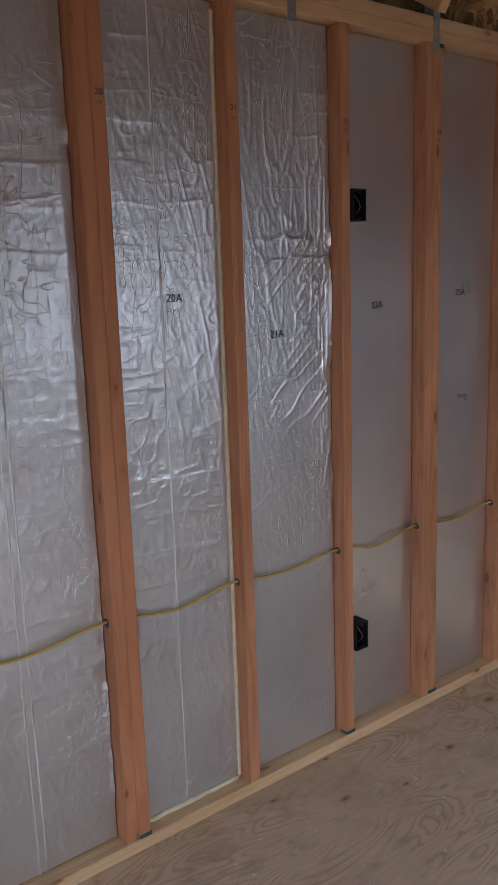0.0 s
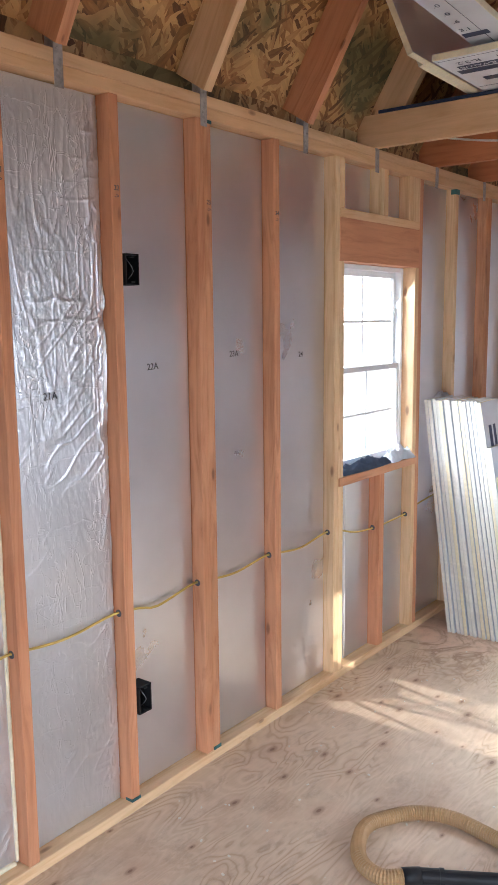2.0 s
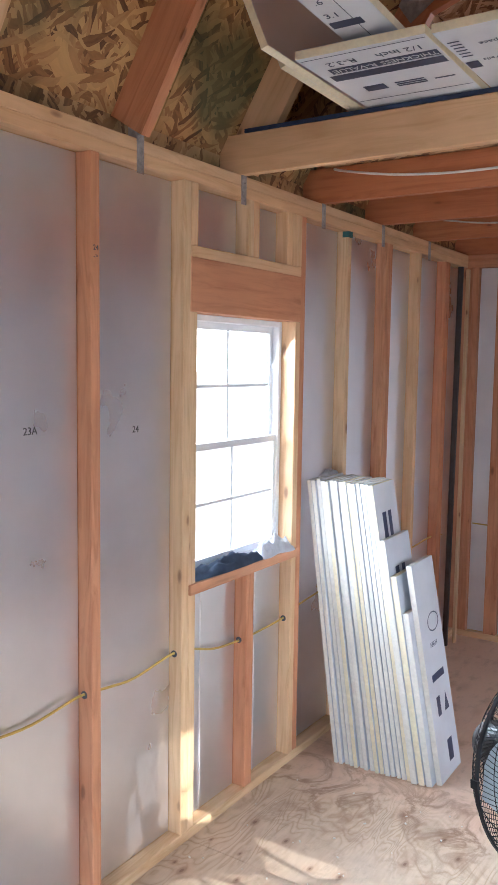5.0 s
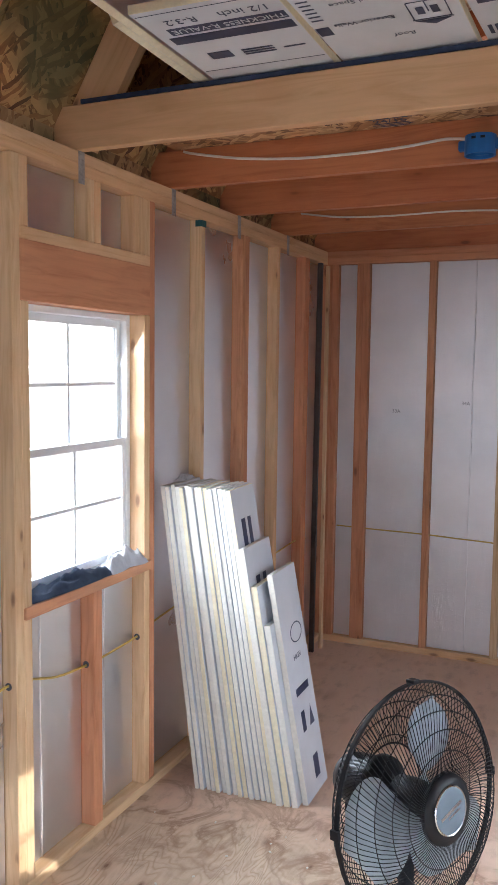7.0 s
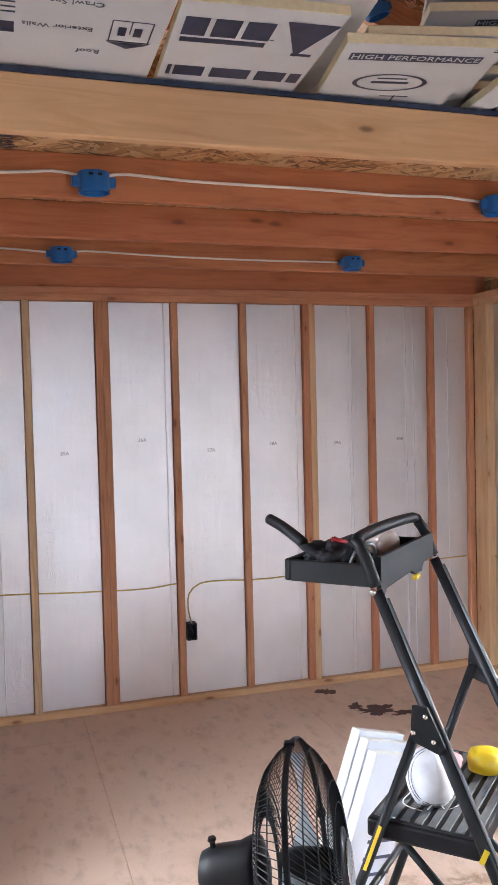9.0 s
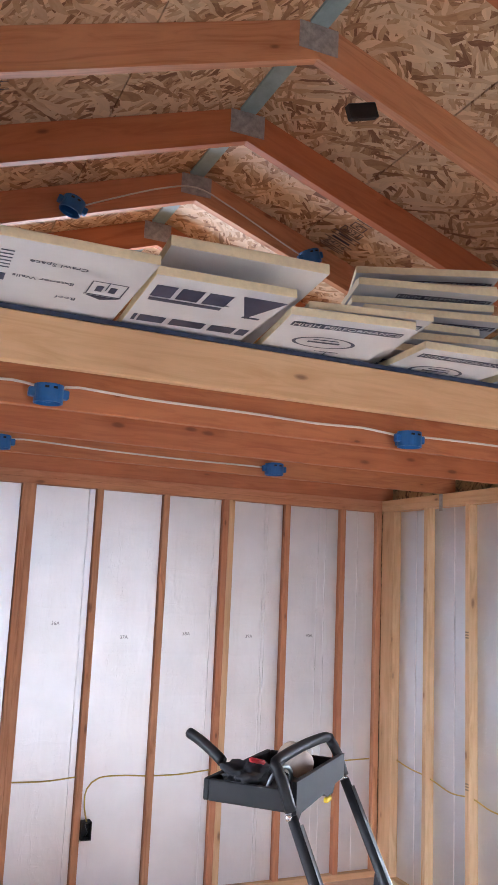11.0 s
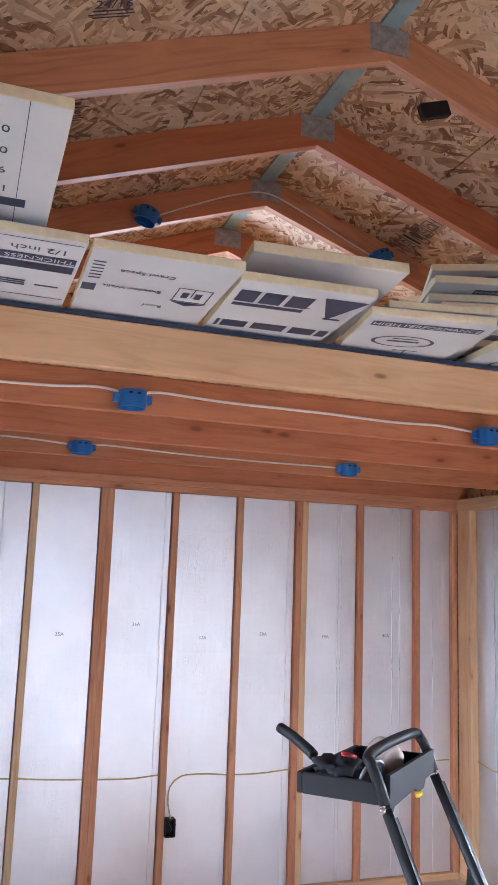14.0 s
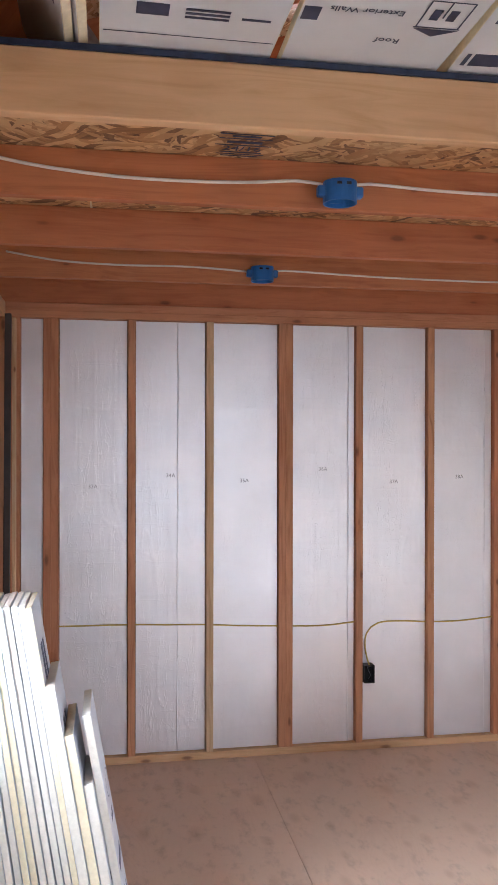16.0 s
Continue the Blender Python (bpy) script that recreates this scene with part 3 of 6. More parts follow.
def foil_relief(u, v, w, style, seed):
    """Height of the foil facing over its board, in metres."""
    bow = 0.0016 * field(u, v, 0.16, 0.5, seed)
    fine = field(u + 0.3 * v, v, 0.012, 0.03, seed + 1)
    where = np.clip((field(u, v, 0.12, 0.2, seed + 2) - 0.35) * 3, 0, 1)
    # foil turned up along the studs
    lip = 0.0022 * np.exp(-(w - u) / 0.006) * np.clip(field(u, v, 1, 0.05, seed + 3) * 3 - 1.2, 0, 1) * np.clip(field(u, v, 1, 0.4, seed + 4) * 4 - 1.8, 0, 1)
    if style == "quilted":
        z = v + 0.05 * u + 0.018 * field(u, v, 0.1, 0.3, seed + 5)
        d = np.mod(z, 0.205) - 0.1
        folds = 0.0008 * np.exp(-np.abs(d) / 0.005) + 0.0003 * np.tanh(d / 0.01)
        folds = folds * np.clip(field(u, v, 0.15, 0.2, seed + 6) * 2.2 - 0.4, 0.05, 1)
        where = np.maximum(where, 0.8 * np.clip(1.2 - v, 0, 1))
        cracks = creased(field(u - 0.4 * v, v, 0.055, 0.04, seed + 7), 0.11) + creased(field(u + 0.25 * v, v, 0.04, 0.12, seed + 8), 0.12)
        return bow + 1.3 * folds + (0.0005 + 0.0006 * where) * cracks + 0.0009 * fine + 3 * lip
    if style == "wrinkled":
        x = u + 0.05 * (field(u, v, 0.25, 0.5, seed + 5) - 0.5) + 0.18 * np.clip(v - 1.35, 0, 0.5) * np.clip(0.2 - u, 0, 1)
        long = creased(field(x, v, 0.034, 0.22, seed + 6), 0.09) + 0.7 * creased(field(x, v, 0.02, 0.10, seed + 7), 0.08)
        amount = 0.25 + 0.75 * np.clip((v - 1.1) * 1.6, 0, 1) * np.clip(u / w + 0.35, 0.3, 1)
        cross = creased(field(u - v, v, 0.05, 0.06, seed + 8), 0.11)
        edge = creased(field(u, v, 0.014, 0.05, seed + 9), 0.12) * np.clip((u - w + 0.07) / 0.05, 0, 1)
        return bow + 0.0013 * long * amount + 0.0017 * cross * where + 0.0005 * fine + 0.0022 * edge + 4 * lip
    streak = creased(field(u + 0.02 * v, v, 0.05, 0.5, seed + 5), 0.03) + creased(field(u - 0.5 * v, v, 0.09, 0.09, seed + 6), 0.02) * where
    if style == "ribbed":
        ribs = field(u, v, 0.016, 0.35, seed + 7)
        sag = np.exp(-np.abs(np.mod(v + 0.02 * field(u, v, 0.2, 0.3, seed + 8), 0.24) - 0.12) / 0.006)
        return bow + 0.0007 * streak + 0.0005 * ribs + 0.0005 * sag + 0.0002 * fine + lip
    return 0.4 * bow + 0.0003 * creased(field(u + 0.02 * v, v, 0.09, 0.5, seed + 5), 0.12)


def foil_board(wall, axis, a0, a1, at, z0, z1, mat, creases=(), style="smooth", step=0.009):
    """One insulation board between two studs, seen on its wrinkled foil side; axis: the wall's normal."""
    t, w, h = 0.02, a1 - a0, z1 - z0
    faces_low = axis == "y" and at > 0
    if axis == "y":
        m = pose(a0, at if at > 0 else at - t, z0)
    else:
        m = pose(at + t, a0, z0, 0, 0, 90)
    n, k = max(4, int(w / step)), max(4, int(h / step))
    u, v = np.meshgrid(np.linspace(0, w, n + 1), np.linspace(0, h, k + 1), indexing="ij")
    relief = foil_relief(u, v, w, style, int(abs(a0) * 977 + abs(at) * 131 + z0 * 17) % 9000)
    y = -relief if faces_low else t + relief
    verts = np.stack((u, y, v), -1).reshape(-1, 3).tolist()
    i, j = np.meshgrid(np.arange(n), np.arange(k), indexing="ij")
    q = (i * (k + 1) + j).ravel()
    quads = np.stack((q, q + k + 1, q + k + 2, q + 1), -1)
    if not faces_low:
        quads = quads[:, ::-1]
    base = len(verts)
    y0, y1 = (0.002, t) if faces_low else (0.0, t - 0.002)
    verts += [(x, yy, z) for x in (0, w) for yy in (y0, y1) for z in (0, h)]
    box = [tuple(base + c for c in f) for f in ((0, 1, 3, 2), (4, 6, 7, 5), (0, 4, 5, 1), (2, 3, 7, 6), (0, 2, 6, 4), (1, 5, 7, 3))]
    me = bpy.data.meshes.new("foil_board")
    me.from_pydata(verts, [], quads.tolist() + box)
    me.materials.append(mat)
    me.polygons.foreach_set("use_smooth", [True] * len(quads) + [False] * 6)
    ob = part("foil_board", me, None, wall, m=m)
    for f in creases:
        bm = bmesh.new()
        c = w * f
        tube(bm, [(c + 0.0012 * math.sin(9 * g), -0.002 if faces_low else t + 0.002, g) for g in np.linspace(0, h, 40)], 0.0032, 6)
        # fold in the whiter foil, so that its glare shows as a bright line
        part("foil_fold", bm, FOIL_GLARE, ob, m=m, smooth=True)
    return ob


# window wall: stud edges (x0, x1, lumber)
GAP = 0.004
N_STUDS = [(-1.55, -1.512, FIR), (-1.14, -1.102, FIR), (-0.73, -0.654, FIR), (-0.31, -0.272, FIR), (0.10, 0.138, FIR), (0.66, 0.698, PINE), (1.067, 1.105, FIR), (1.105, 1.143, FIR),
           (1.506, 1.544, FIR), (1.922, 1.96, FIR), (2.309, 2.347, FIR), (2.347, 2.385, FIR), (2.744, 2.782, FIR), (3.181, 3.219, PINE), (3.219, 3.257, PINE),
           (3.921, 3.959, PINE), (3.959, 3.997, FIR), (4.375, 4.413, PINE), (4.795, 4.833, FIR), (4.833, 4.871, FIR), (5.218, 5.256, PINE), (5.625, 5.663, FIR), (5.663, 5.701, FIR), (WE, WE + T, FIR)]
for x0, x1, mat in N_STUDS:
    z1 = WIN[3] if abs(x0 - 3.219) < 1e-3 or abs(x0 - 3.921) < 1e-3 else H
    upright("stud", (x0 + x1) / 2, WL + D / 2 + random.uniform(0, 0.002), T, z1, x1 - x0, D, mat, wall_window)
edges = [(a, b) for a, b, _ in N_STUDS]
for (a0, a1), (b0, b1) in zip(edges, edges[1:]):
    if b0 - a1 < 0.05 or abs(a1 - WIN[0]) < 1e-3:
        continue
    crinkled = a1 < 1.9
    style = "smooth" if not crinkled else ("wrinkled" if a1 > 1.5 else "quilted")
    foil_board(wall_window, "y", a1 + GAP, b0 - GAP, WL + FOIL_AT, T + 0.003, H - 0.003, FOIL_CRINKLED if crinkled else FOIL, (0.44,) if 1.1 < a1 < 1.3 else ((0.35, 0.41) if 0.6 < a1 < 1.1 else ()), style, 0.0032 if 1.1 < a1 < 1.9 else (0.0045 if 0.6 < a1 < 1.1 else 0.009))
# window framing
along_x("header", 3.219, 3.959, WL + D / 2, (WIN[3] + 2.048) / 2, D, 2.048 - WIN[3], FIR, wall_window)
along_x("cripple_plate", 3.219, 3.959, WL + D / 2, 2.067, D, T, PINE, wall_window)
along_x("window_sill", 3.219, 3.921 + T, WL + D / 2 - 0.004, 0.911, D + 0.008, T, FIR, wall_window)
for x0, x1 in ((3.219, 3.257), (3.562, 3.6), (3.6, 3.638), (3.845, 3.883), (3.883, 3.921), (3.921, 3.959)):
    upright("cripple", (x0 + x1) / 2, WL + D / 2, 2.086, H, x1 - x0, D, PINE, wall_window)
for x0, x1, mat in ((3.585, 3.635, FIR),):
    upright("cripple", (x0 + x1) / 2, WL + D / 2, T, 0.892, x1 - x0, D, mat, wall_window)
for x0, x1, z0, z1 in ((3.261, 3.558, 2.09, H - 0.003), (3.642, 3.841, 2.09, H - 0.003), (3.261, 3.581, T + 0.003, 0.889), (3.639, 3.917, T + 0.003, 0.889)):
    foil_board(wall_window, "y", x0, x1, WL + FOIL_AT, z0, z1, FOIL, (0.3,) if z0 < 1 else ())

# end wall: 16 inch module, doubled where panels meet
for k, n in ((0, 2), (1, 1), (2, 1), (3, 2), (4, 1), (5, 1), (6, 2), (7, 1), (8, 1)):
    y = 1.519 - 0.4064 * k
    for i in range(n):
        upright("stud", WE + D / 2 + random.uniform(0, 0.002), y + (i - (n - 1) / 2) * T, T, H, D, T, (FIR, FIR, PINE, FIR)[(k + i) % 4], wall_end)
upright("stud", WE + D / 2, WL - 0.052, T, H, D, T, FIR, wall_end)
upright("stud", WE + D / 2, WR + 0.02, T, H, D, T, FIR, wall_end)
upright("stud", WE + D / 2, WL - 0.0165, T, H, D, 0.032, FIR, wall_end)
spans = []
prev = WR + 0.039
for k, n in reversed(((0, 2), (1, 1), (2, 1), (3, 2), (4, 1), (5, 1), (6, 2), (7, 1), (8, 1))):
    y = 1.519 - 0.4064 * k
    spans.append((prev, y - n * T / 2))
    prev = y + n * T / 2
spans.append((prev, WL - 0.071))
for i, (a, b) in enumerate(spans):
    foil_board(wall_end, "x", a + GAP, b - GAP, WE + FOIL_AT - 0.02, T + 0.003, H - 0.003, FOIL_END, ((0.55,), (0.25, 0.4), (0.3, 0.36), (0.12,), (), (0.1,), (), (0.4,), (), (), ())[i], "ribbed", 0.007)

# opposite wall: pale studs, window and doorway out of view
S_STUDS = [(-1.55, -1.512), (-1.1, -1.062), (-0.7, -0.662), (-0.45, -0.412), (-0.188, -0.15), (1.45, 1.488), (1.86, 1.898), (2.27, 2.308), (2.62, 2.658), (2.962, 3.0), (3.5, 3.538), (3.98, 4.018), (4.355, 4.393), (4.68, 4.718), (4.718, 4.756), (5.09, 5.128), (5.49, 5.528), (5.86, 5.998)]
for x0, x1 in S_STUDS:
    upright("stud", (x0 + x1) / 2, WR - D / 2 - random.uniform(0, 0.002), T, H, x1 - x0, D, PINE, wall_south)
for (a0, a1), (b0, b1) in zip(S_STUDS, S_STUDS[1:]):
    if b0 - a1 < 0.05 or (a1 > 2.99 and b0 < 3.51) or (a1 > -0.16 and b0 < 1.46):
        continue
    foil_board(wall_south, "y", a1 + GAP, b0 - GAP, WR - FOIL_AT, T + 0.003, H - 0.003, FOIL_CRINKLED, (0.45,) if a1 > 3.6 else ())
along_x("header", 3.0, 3.5, WR - D / 2, 2.078, D, 0.424, PINE, wall_south)
foil_board(wall_south, "y", 3.004, 3.496, WR - FOIL_AT, T + 0.003, 0.889, FOIL)
along_x("window_sill", 3.0, 3.5, WR - D / 2, 0.911, D, T, PINE, wall_south)
for y in (-1.98, -1.65, -1.32, 0.32, 0.62, 0.97, 1.33, 1.71):
    upright("stud", WB - D / 2, y, T, H, D, T, FIR, wall_rear)
for a, b in ((-1.95, -1.68), (-1.62, -1.35), (0.35, 0.59), (0.65, 0.94), (1.0, 1.3), (1.36, 1.68)):
    foil_board(wall_rear, "x", a, b, WB - FOIL_AT - 0.02, T + 0.003, H, FOIL)


# ---- windows ----
def window(name, x0, x1, z0, z1, y, out):
    """A white single-hung sash window with muntins; out: +1 or -1, the side of the weather."""
    root = structure(name, "white vinyl single-hung window with muntins")
    f = 0.022
    for nm, a, b, c, d in (("jamb", x0, x0 + f, z0, z1), ("jamb", x1 - f, x1, z0, z1), ("head", x0 + f, x1 - f, z1 - f, z1), ("window_sill", x0 + f, x1 - f, z0, z0 + f)):
        part(nm, boxed((b - a, 0.06, d - c), 0.002), VINYL, root, m=pose(a, y - 0.03, c))
    zm = (z0 + z1) / 2 - 0.01
    for nm, lo, hi, dy in (("upper_sash", zm - 0.012, z1 - f, 0.012 * out), ("lower_sash", z0 + f, zm + 0.016, -0.012 * out)):
        bm = bmesh.new()
        s = 0.02
        a, b = x0 + f + 0.001, x1 - f - 0.001
        for c0, c1, d0, d1 in ((a, a + s, lo, hi), (b - s, b, lo, hi), (a + s, b - s, lo, lo + s + 0.006), (a + s, b - s, hi - s - 0.006, hi)):
            cube(bm, c0, c1, y + dy - 0.011, y + dy + 0.011, d0, d1)
        sash = part(nm, bm, VINYL, root)
        for nm2, c0, c1, d0, d1 in (("muntin", a + s, b - s, (lo + hi) / 2 - 0.006, (lo + hi) / 2 + 0.006), ("muntin", (a + b) / 2 - 0.005, (a + b) / 2 + 0.005, lo + s + 0.006, hi - s - 0.006)):
            bm = bmesh.new()
            k = 0.005 if c1 - c0 > 0.05 else 0.0035
            cube(bm, c0, c1, y + dy - k, y + dy + k, d0, d1)
            part(nm2, bm, VINYL, sash)
        bm = bmesh.new()
        cube(bm, a + s, b - s, y + dy - 0.002, y + dy + 0.002, lo + s + 0.006, hi - s - 0.006)
        part("pane", bm, GLASS, sash).visible_shadow = False
    return root


window("window_1", WIN[0] + 0.001, WIN[1] - 0.001, WIN[2] + 0.001, WIN[3] - 0.001, WL + D + 0.006, 1)
window("window_2", 3.001, 3.499, 0.931, 1.865, WR - D - 0.006, -1)

# ---- roof: lower and upper slopes, trusses ----
FOOT, KNEE, PEAK = (WL - 0.03, 2.368), (1.30, 3.05), (MID, 3.57)        # underside of the rafters, window side


def side(p, s):
    return p if s > 0 else (2 * MID - p[0], p[1])


RD = 0.14


def offset_line(p, q, d):
    """The line p-q moved d outwards (up and away from the room)."""
    v = Vector((q[0] - p[0], q[1] - p[1])).normalized()
    n = Vector((-v.y, v.x))
    if n.y < 0:
        n = -n
    return Vector(p) + n * d, Vector(q) + n * d


def cross2(a, b, c, d):
    r, s = b - a, d - c
    t = ((c - a).x * s.y - (c - a).y * s.x) / (r.x * s.y - r.y * s.x)
    return a + r * t


def prism(bm, poly, x0, x1):
    a = [bm.verts.new((x0, p[0], p[1])) for p in poly]
    b = [bm.verts.new((x1, p[0], p[1])) for p in poly]
    bm.faces.new(a)
    bm.faces.new(b[::-1])
    n = len(poly)
    for i in range(n):
        bm.faces.new((a[i], b[i], b[(i + 1) % n], a[(i + 1) % n]))


def slope_frame(p, q):
    """A board's frame: x along p-q, z along world x."""
    v = Vector((0, q[0] - p[0], q[1] - p[1])).normalized()
    w = Vector((1, 0, 0))
    return v, w.cross(v), w


lo_out = offset_line(FOOT, KNEE, RD)
up_out = offset_line(KNEE, PEAK, RD)
KNEE_O = cross2(lo_out[0], lo_out[1], up_out[0], up_out[1])
PEAK_O = Vector((MID, up_out[1].y + (up_out[1].y - up_out[0].y) / (up_out[1].x - up_out[0].x) * (MID - up_out[1].x)))
FOOT_O = lo_out[0]
TRUSS_X = [3.555 + 0.61 * k for k in range(-8, 5) if 3.555 + 0.61 * k < 5.95]


def rafter_mesh(poly, p, q, mat):
    """A rafter cut to its joints; its own x runs along the grain."""
    v, n, w = slope_frame(p, q)
    m = Matrix((v, n, w)).transposed().to_4x4()
    m.translation = Vector((0, p[0], p[1]))
    bm = bmesh.new()
    prism(bm, poly, -T / 2, T / 2)
    bmesh.ops.transform(bm, matrix=m.inverted(), verts=bm.verts)
    return finish("rafter", bm, mat), m


def plate_mesh():
    """A toothed steel connector plate."""
    bm = bmesh.new()
    cube(bm, 0, 0.0018, -0.075, 0.075, -0.05, 0.05)
    for i in range(9):
        for j in range(6):
            cube(bm, -0.0012, 0.0, -0.068 + i * 0.016, -0.062 + i * 0.016, -0.044 + j * 0.016, -0.036 + j * 0.016)
    return finish("gusset_plate", bm, GALV)


GUSSET = plate_mesh()
RAFTERS = {}
for s in (1, -1):
    A, B, C = side(FOOT, s), side(KNEE, s), side(PEAK, s)
    AO, BO, CO = side(FOOT_O, s), side(KNEE_O, s), side(PEAK_O, s)
    for mat in (FIR, JOIST, PINE):
        RAFTERS["lower", s, mat.name] = rafter_mesh((A, B, BO, AO), A, B, mat)
        RAFTERS["upper", s, mat.name] = rafter_mesh((B, C, CO, BO), B, C, mat)
for i, x in enumerate(TRUSS_X):
    truss = tagged(new("roof_truss"), "bare fir roof truss with steel connector plates", "truss", "roof trusses")
    truss.matrix_world = pose(x, MID, PLATE)
    for s in (1, -1):
        for nm in ("lower", "upper"):
            me, m = RAFTERS[nm, s, ((FIR, JOIST) if nm == "upper" else (PINE, FIR))[i % 2].name]
            part(nm + "_rafter", me, None, truss, m=Matrix.Translation((x, 0, 0)) @ m)
    for y, z in ((PEAK[0], PEAK[1] + 0.075), (KNEE[0] + 0.05, KNEE[1] + 0.06), (2 * MID - KNEE[0] - 0.05, KNEE[1] + 0.06)):
        tilt = 0 if y == PEAK[0] else (-35 if y > 0 else 35)
        part("gusset_plate", GUSSET, None, truss, m=pose(x - T / 2 - 0.0019, y, z, tilt))

# roof sheathing, one mesh a slope, in sheets with open joints
for s, word in ((1, "north"), (-1, "south")):
    # south lower slope takes the stained tone too, to darken what the foil reflects
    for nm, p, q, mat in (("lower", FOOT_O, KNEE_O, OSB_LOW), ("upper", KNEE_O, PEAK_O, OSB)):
        p, q = Vector(side(p, s)), Vector(side(q, s))
        if nm == "lower":
            p = p - (q - p).normalized() * 0.06
        v, n, w = slope_frame(p, q)
        if n.z < 0:
            n = -n
        L = (q - p).length
        m = Matrix((v, w, n)).transposed().to_4x4()
        m.translation = Vector((0, p.x, p.y))
        bm = bmesh.new()
        cuts = [0, L] if nm == "lower" else [0, 1.05, L]
        for c0, c1 in zip(cuts, cuts[1:]):
            x = WB - 0.2 - (0 if c0 == 0 else 1.2)
            while x < WE + 0.3:
                cube(bm, c0 + 0.003, c1 - (0.03 if c1 == L and nm == "upper" else 0.003), max(x, WB - 0.2) + 0.002, min(x + 2.44, WE + 0.3) - 0.002, 0.002, 0.014)
                x += 2.44
        cube(bm, -0.02, L + 0.02, WB - 0.2, WE + 0.3, 0.018, 0.03)
        structure("roof_%s_%s" % (nm, word), "oriented strand board roof sheathing with printed stamps", None)
        bpy.data.objects["roof_%s_%s" % (nm, word)].matrix_world = Matrix.Identity(4)
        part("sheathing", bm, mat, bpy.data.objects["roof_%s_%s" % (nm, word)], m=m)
bm = bmesh.new()
cube(bm, WB - 0.1, WE + 0.1, MID - 0.035, MID + 0.035, PEAK_O.y - 0.022, PEAK_O.y + 0.004)
structure("ridge_strip", "pale blue ridge vent strip under the roof peak", bm, RIDGE)

# ---- loft ----
loft = structure("loft_floor", "loft deck of strand board on bare fir joists")
JOIST_X = [3.519, 4.129, 4.739, 5.349]
for i, x in enumerate(JOIST_X):
    along_y("joist", WR - D, WL + D, x, PLATE + 0.07, T, RD, PINE if i == 0 else JOIST, loft)
along_y("joist", WR - D, WL + D, WE + 0.03, PLATE + 0.07, T, RD, JOIST, loft)
bm = bmesh.new()
cube(bm, 3.502, WE + 0.1, WR - 0.02, WL - 0.02, PLATE + RD + 0.0005, PLATE + RD + 0.012)
deck = part("deck", bm, OSB_DECK, loft)
bm = bmesh.new()
cube(bm, 3.495, 3.5015, WR - 0.02, WL - 0.02, PLATE + RD + 0.0005, PLATE + RD + 0.0135)
part("deck_edge", bm, NAVY_EDGE, loft, "dark blue strip along the front edge of the deck")
DECK = PLATE + RD + 0.0125


# ---- hurricane ties ----
def tie_mesh():
    bm = bmesh.new()
    cube(bm, -0.016, 0.016, -0.0016, 0, -0.09, 0.07)
    cube(bm, -0.016, -0.0145, 0, 0.035, 0.0, 0.10)
    for i in range(4):
        ring(bm, 0.0035, 0.0018, (0, 0, 0), 10, 5, pose(0.006 * (-1) ** i, -0.0026, -0.075 + 0.03 * i, 90))
    return finish("hurricane_tie", bm, GALV)


TIE = tie_mesh()
for x in TRUSS_X:
    for s in (1, -1):
        ob = part("hurricane_tie", TIE, m=pose(x - 0.03 if x > 3.4 else x + 0.012, (WL - 0.0005) if s > 0 else WR + 0.0005, PLATE - 0.012, 0, 0, 0 if s > 0 else 180))
        tagged(ob, "galvanised steel strap nailed to the top plate under a rafter", "bracket", "hurricane ties")


# ---- foam insulation boards ----
def printed(thing, items, t):
    """Print on the facer at z = 0: ('bar', x, y, along x, along y) or ('text', words, x, y, size)."""
    texts = []
    for it in items:
        if it[0] == "text":
            texts.append(it)
            continue
        kind, x, y, a, b = it
        bm = bmesh.new()
        if kind == "bar":
            cube(bm, x - a / 2, x + a / 2, y - b / 2, y + b / 2, -0.0013, -0.0006)
        elif kind == "tri":
            bm.faces.new([bm.verts.new(p) for p in ((x - a / 2, y - b / 2, -0.0013), (x - a / 2, y + b / 2, -0.0013), (x + a / 2, y, -0.0013))])
        else:
            n = 40
            for r0, r1 in ((0.88, 1.0),):
                p = [(bm.verts.new((x + a / 2 * r0 * math.cos(i * math.tau / n), y + b / 2 * r0 * math.sin(i * math.tau / n), -0.0013)), bm.verts.new((x + a / 2 * r1 * math.cos(i * math.tau / n), y + b / 2 * r1 * math.sin(i * math.tau / n), -0.0013))) for i in range(n)]
                for i in range(n):
                    bm.faces.new((p[i][0], p[i][1], p[(i + 1) % n][1], p[(i + 1) % n][0]))
        part("printed_mark", bm, INK, thing, m=thing.matrix_world)
    for _, s, x, y, size, *rest in texts:
        me = words(s, size, 0.0003)
        if rest and rest[0] >= 2:
            me.transform(Matrix.Rotation(math.pi, 4, "Z"))
        me.materials.append(FACE_WHITE if rest and rest[0] != 3 else INK)
        part("lettering", me, None, thing, m=thing.matrix_world @ Matrix.Translation((x, y, -0.0018 if rest else -0.001)) @ Matrix(((0, 1, 0, 0), (1, 0, 0, 0), (0, 0, -1, 0), (0, 0, 0, 1))))


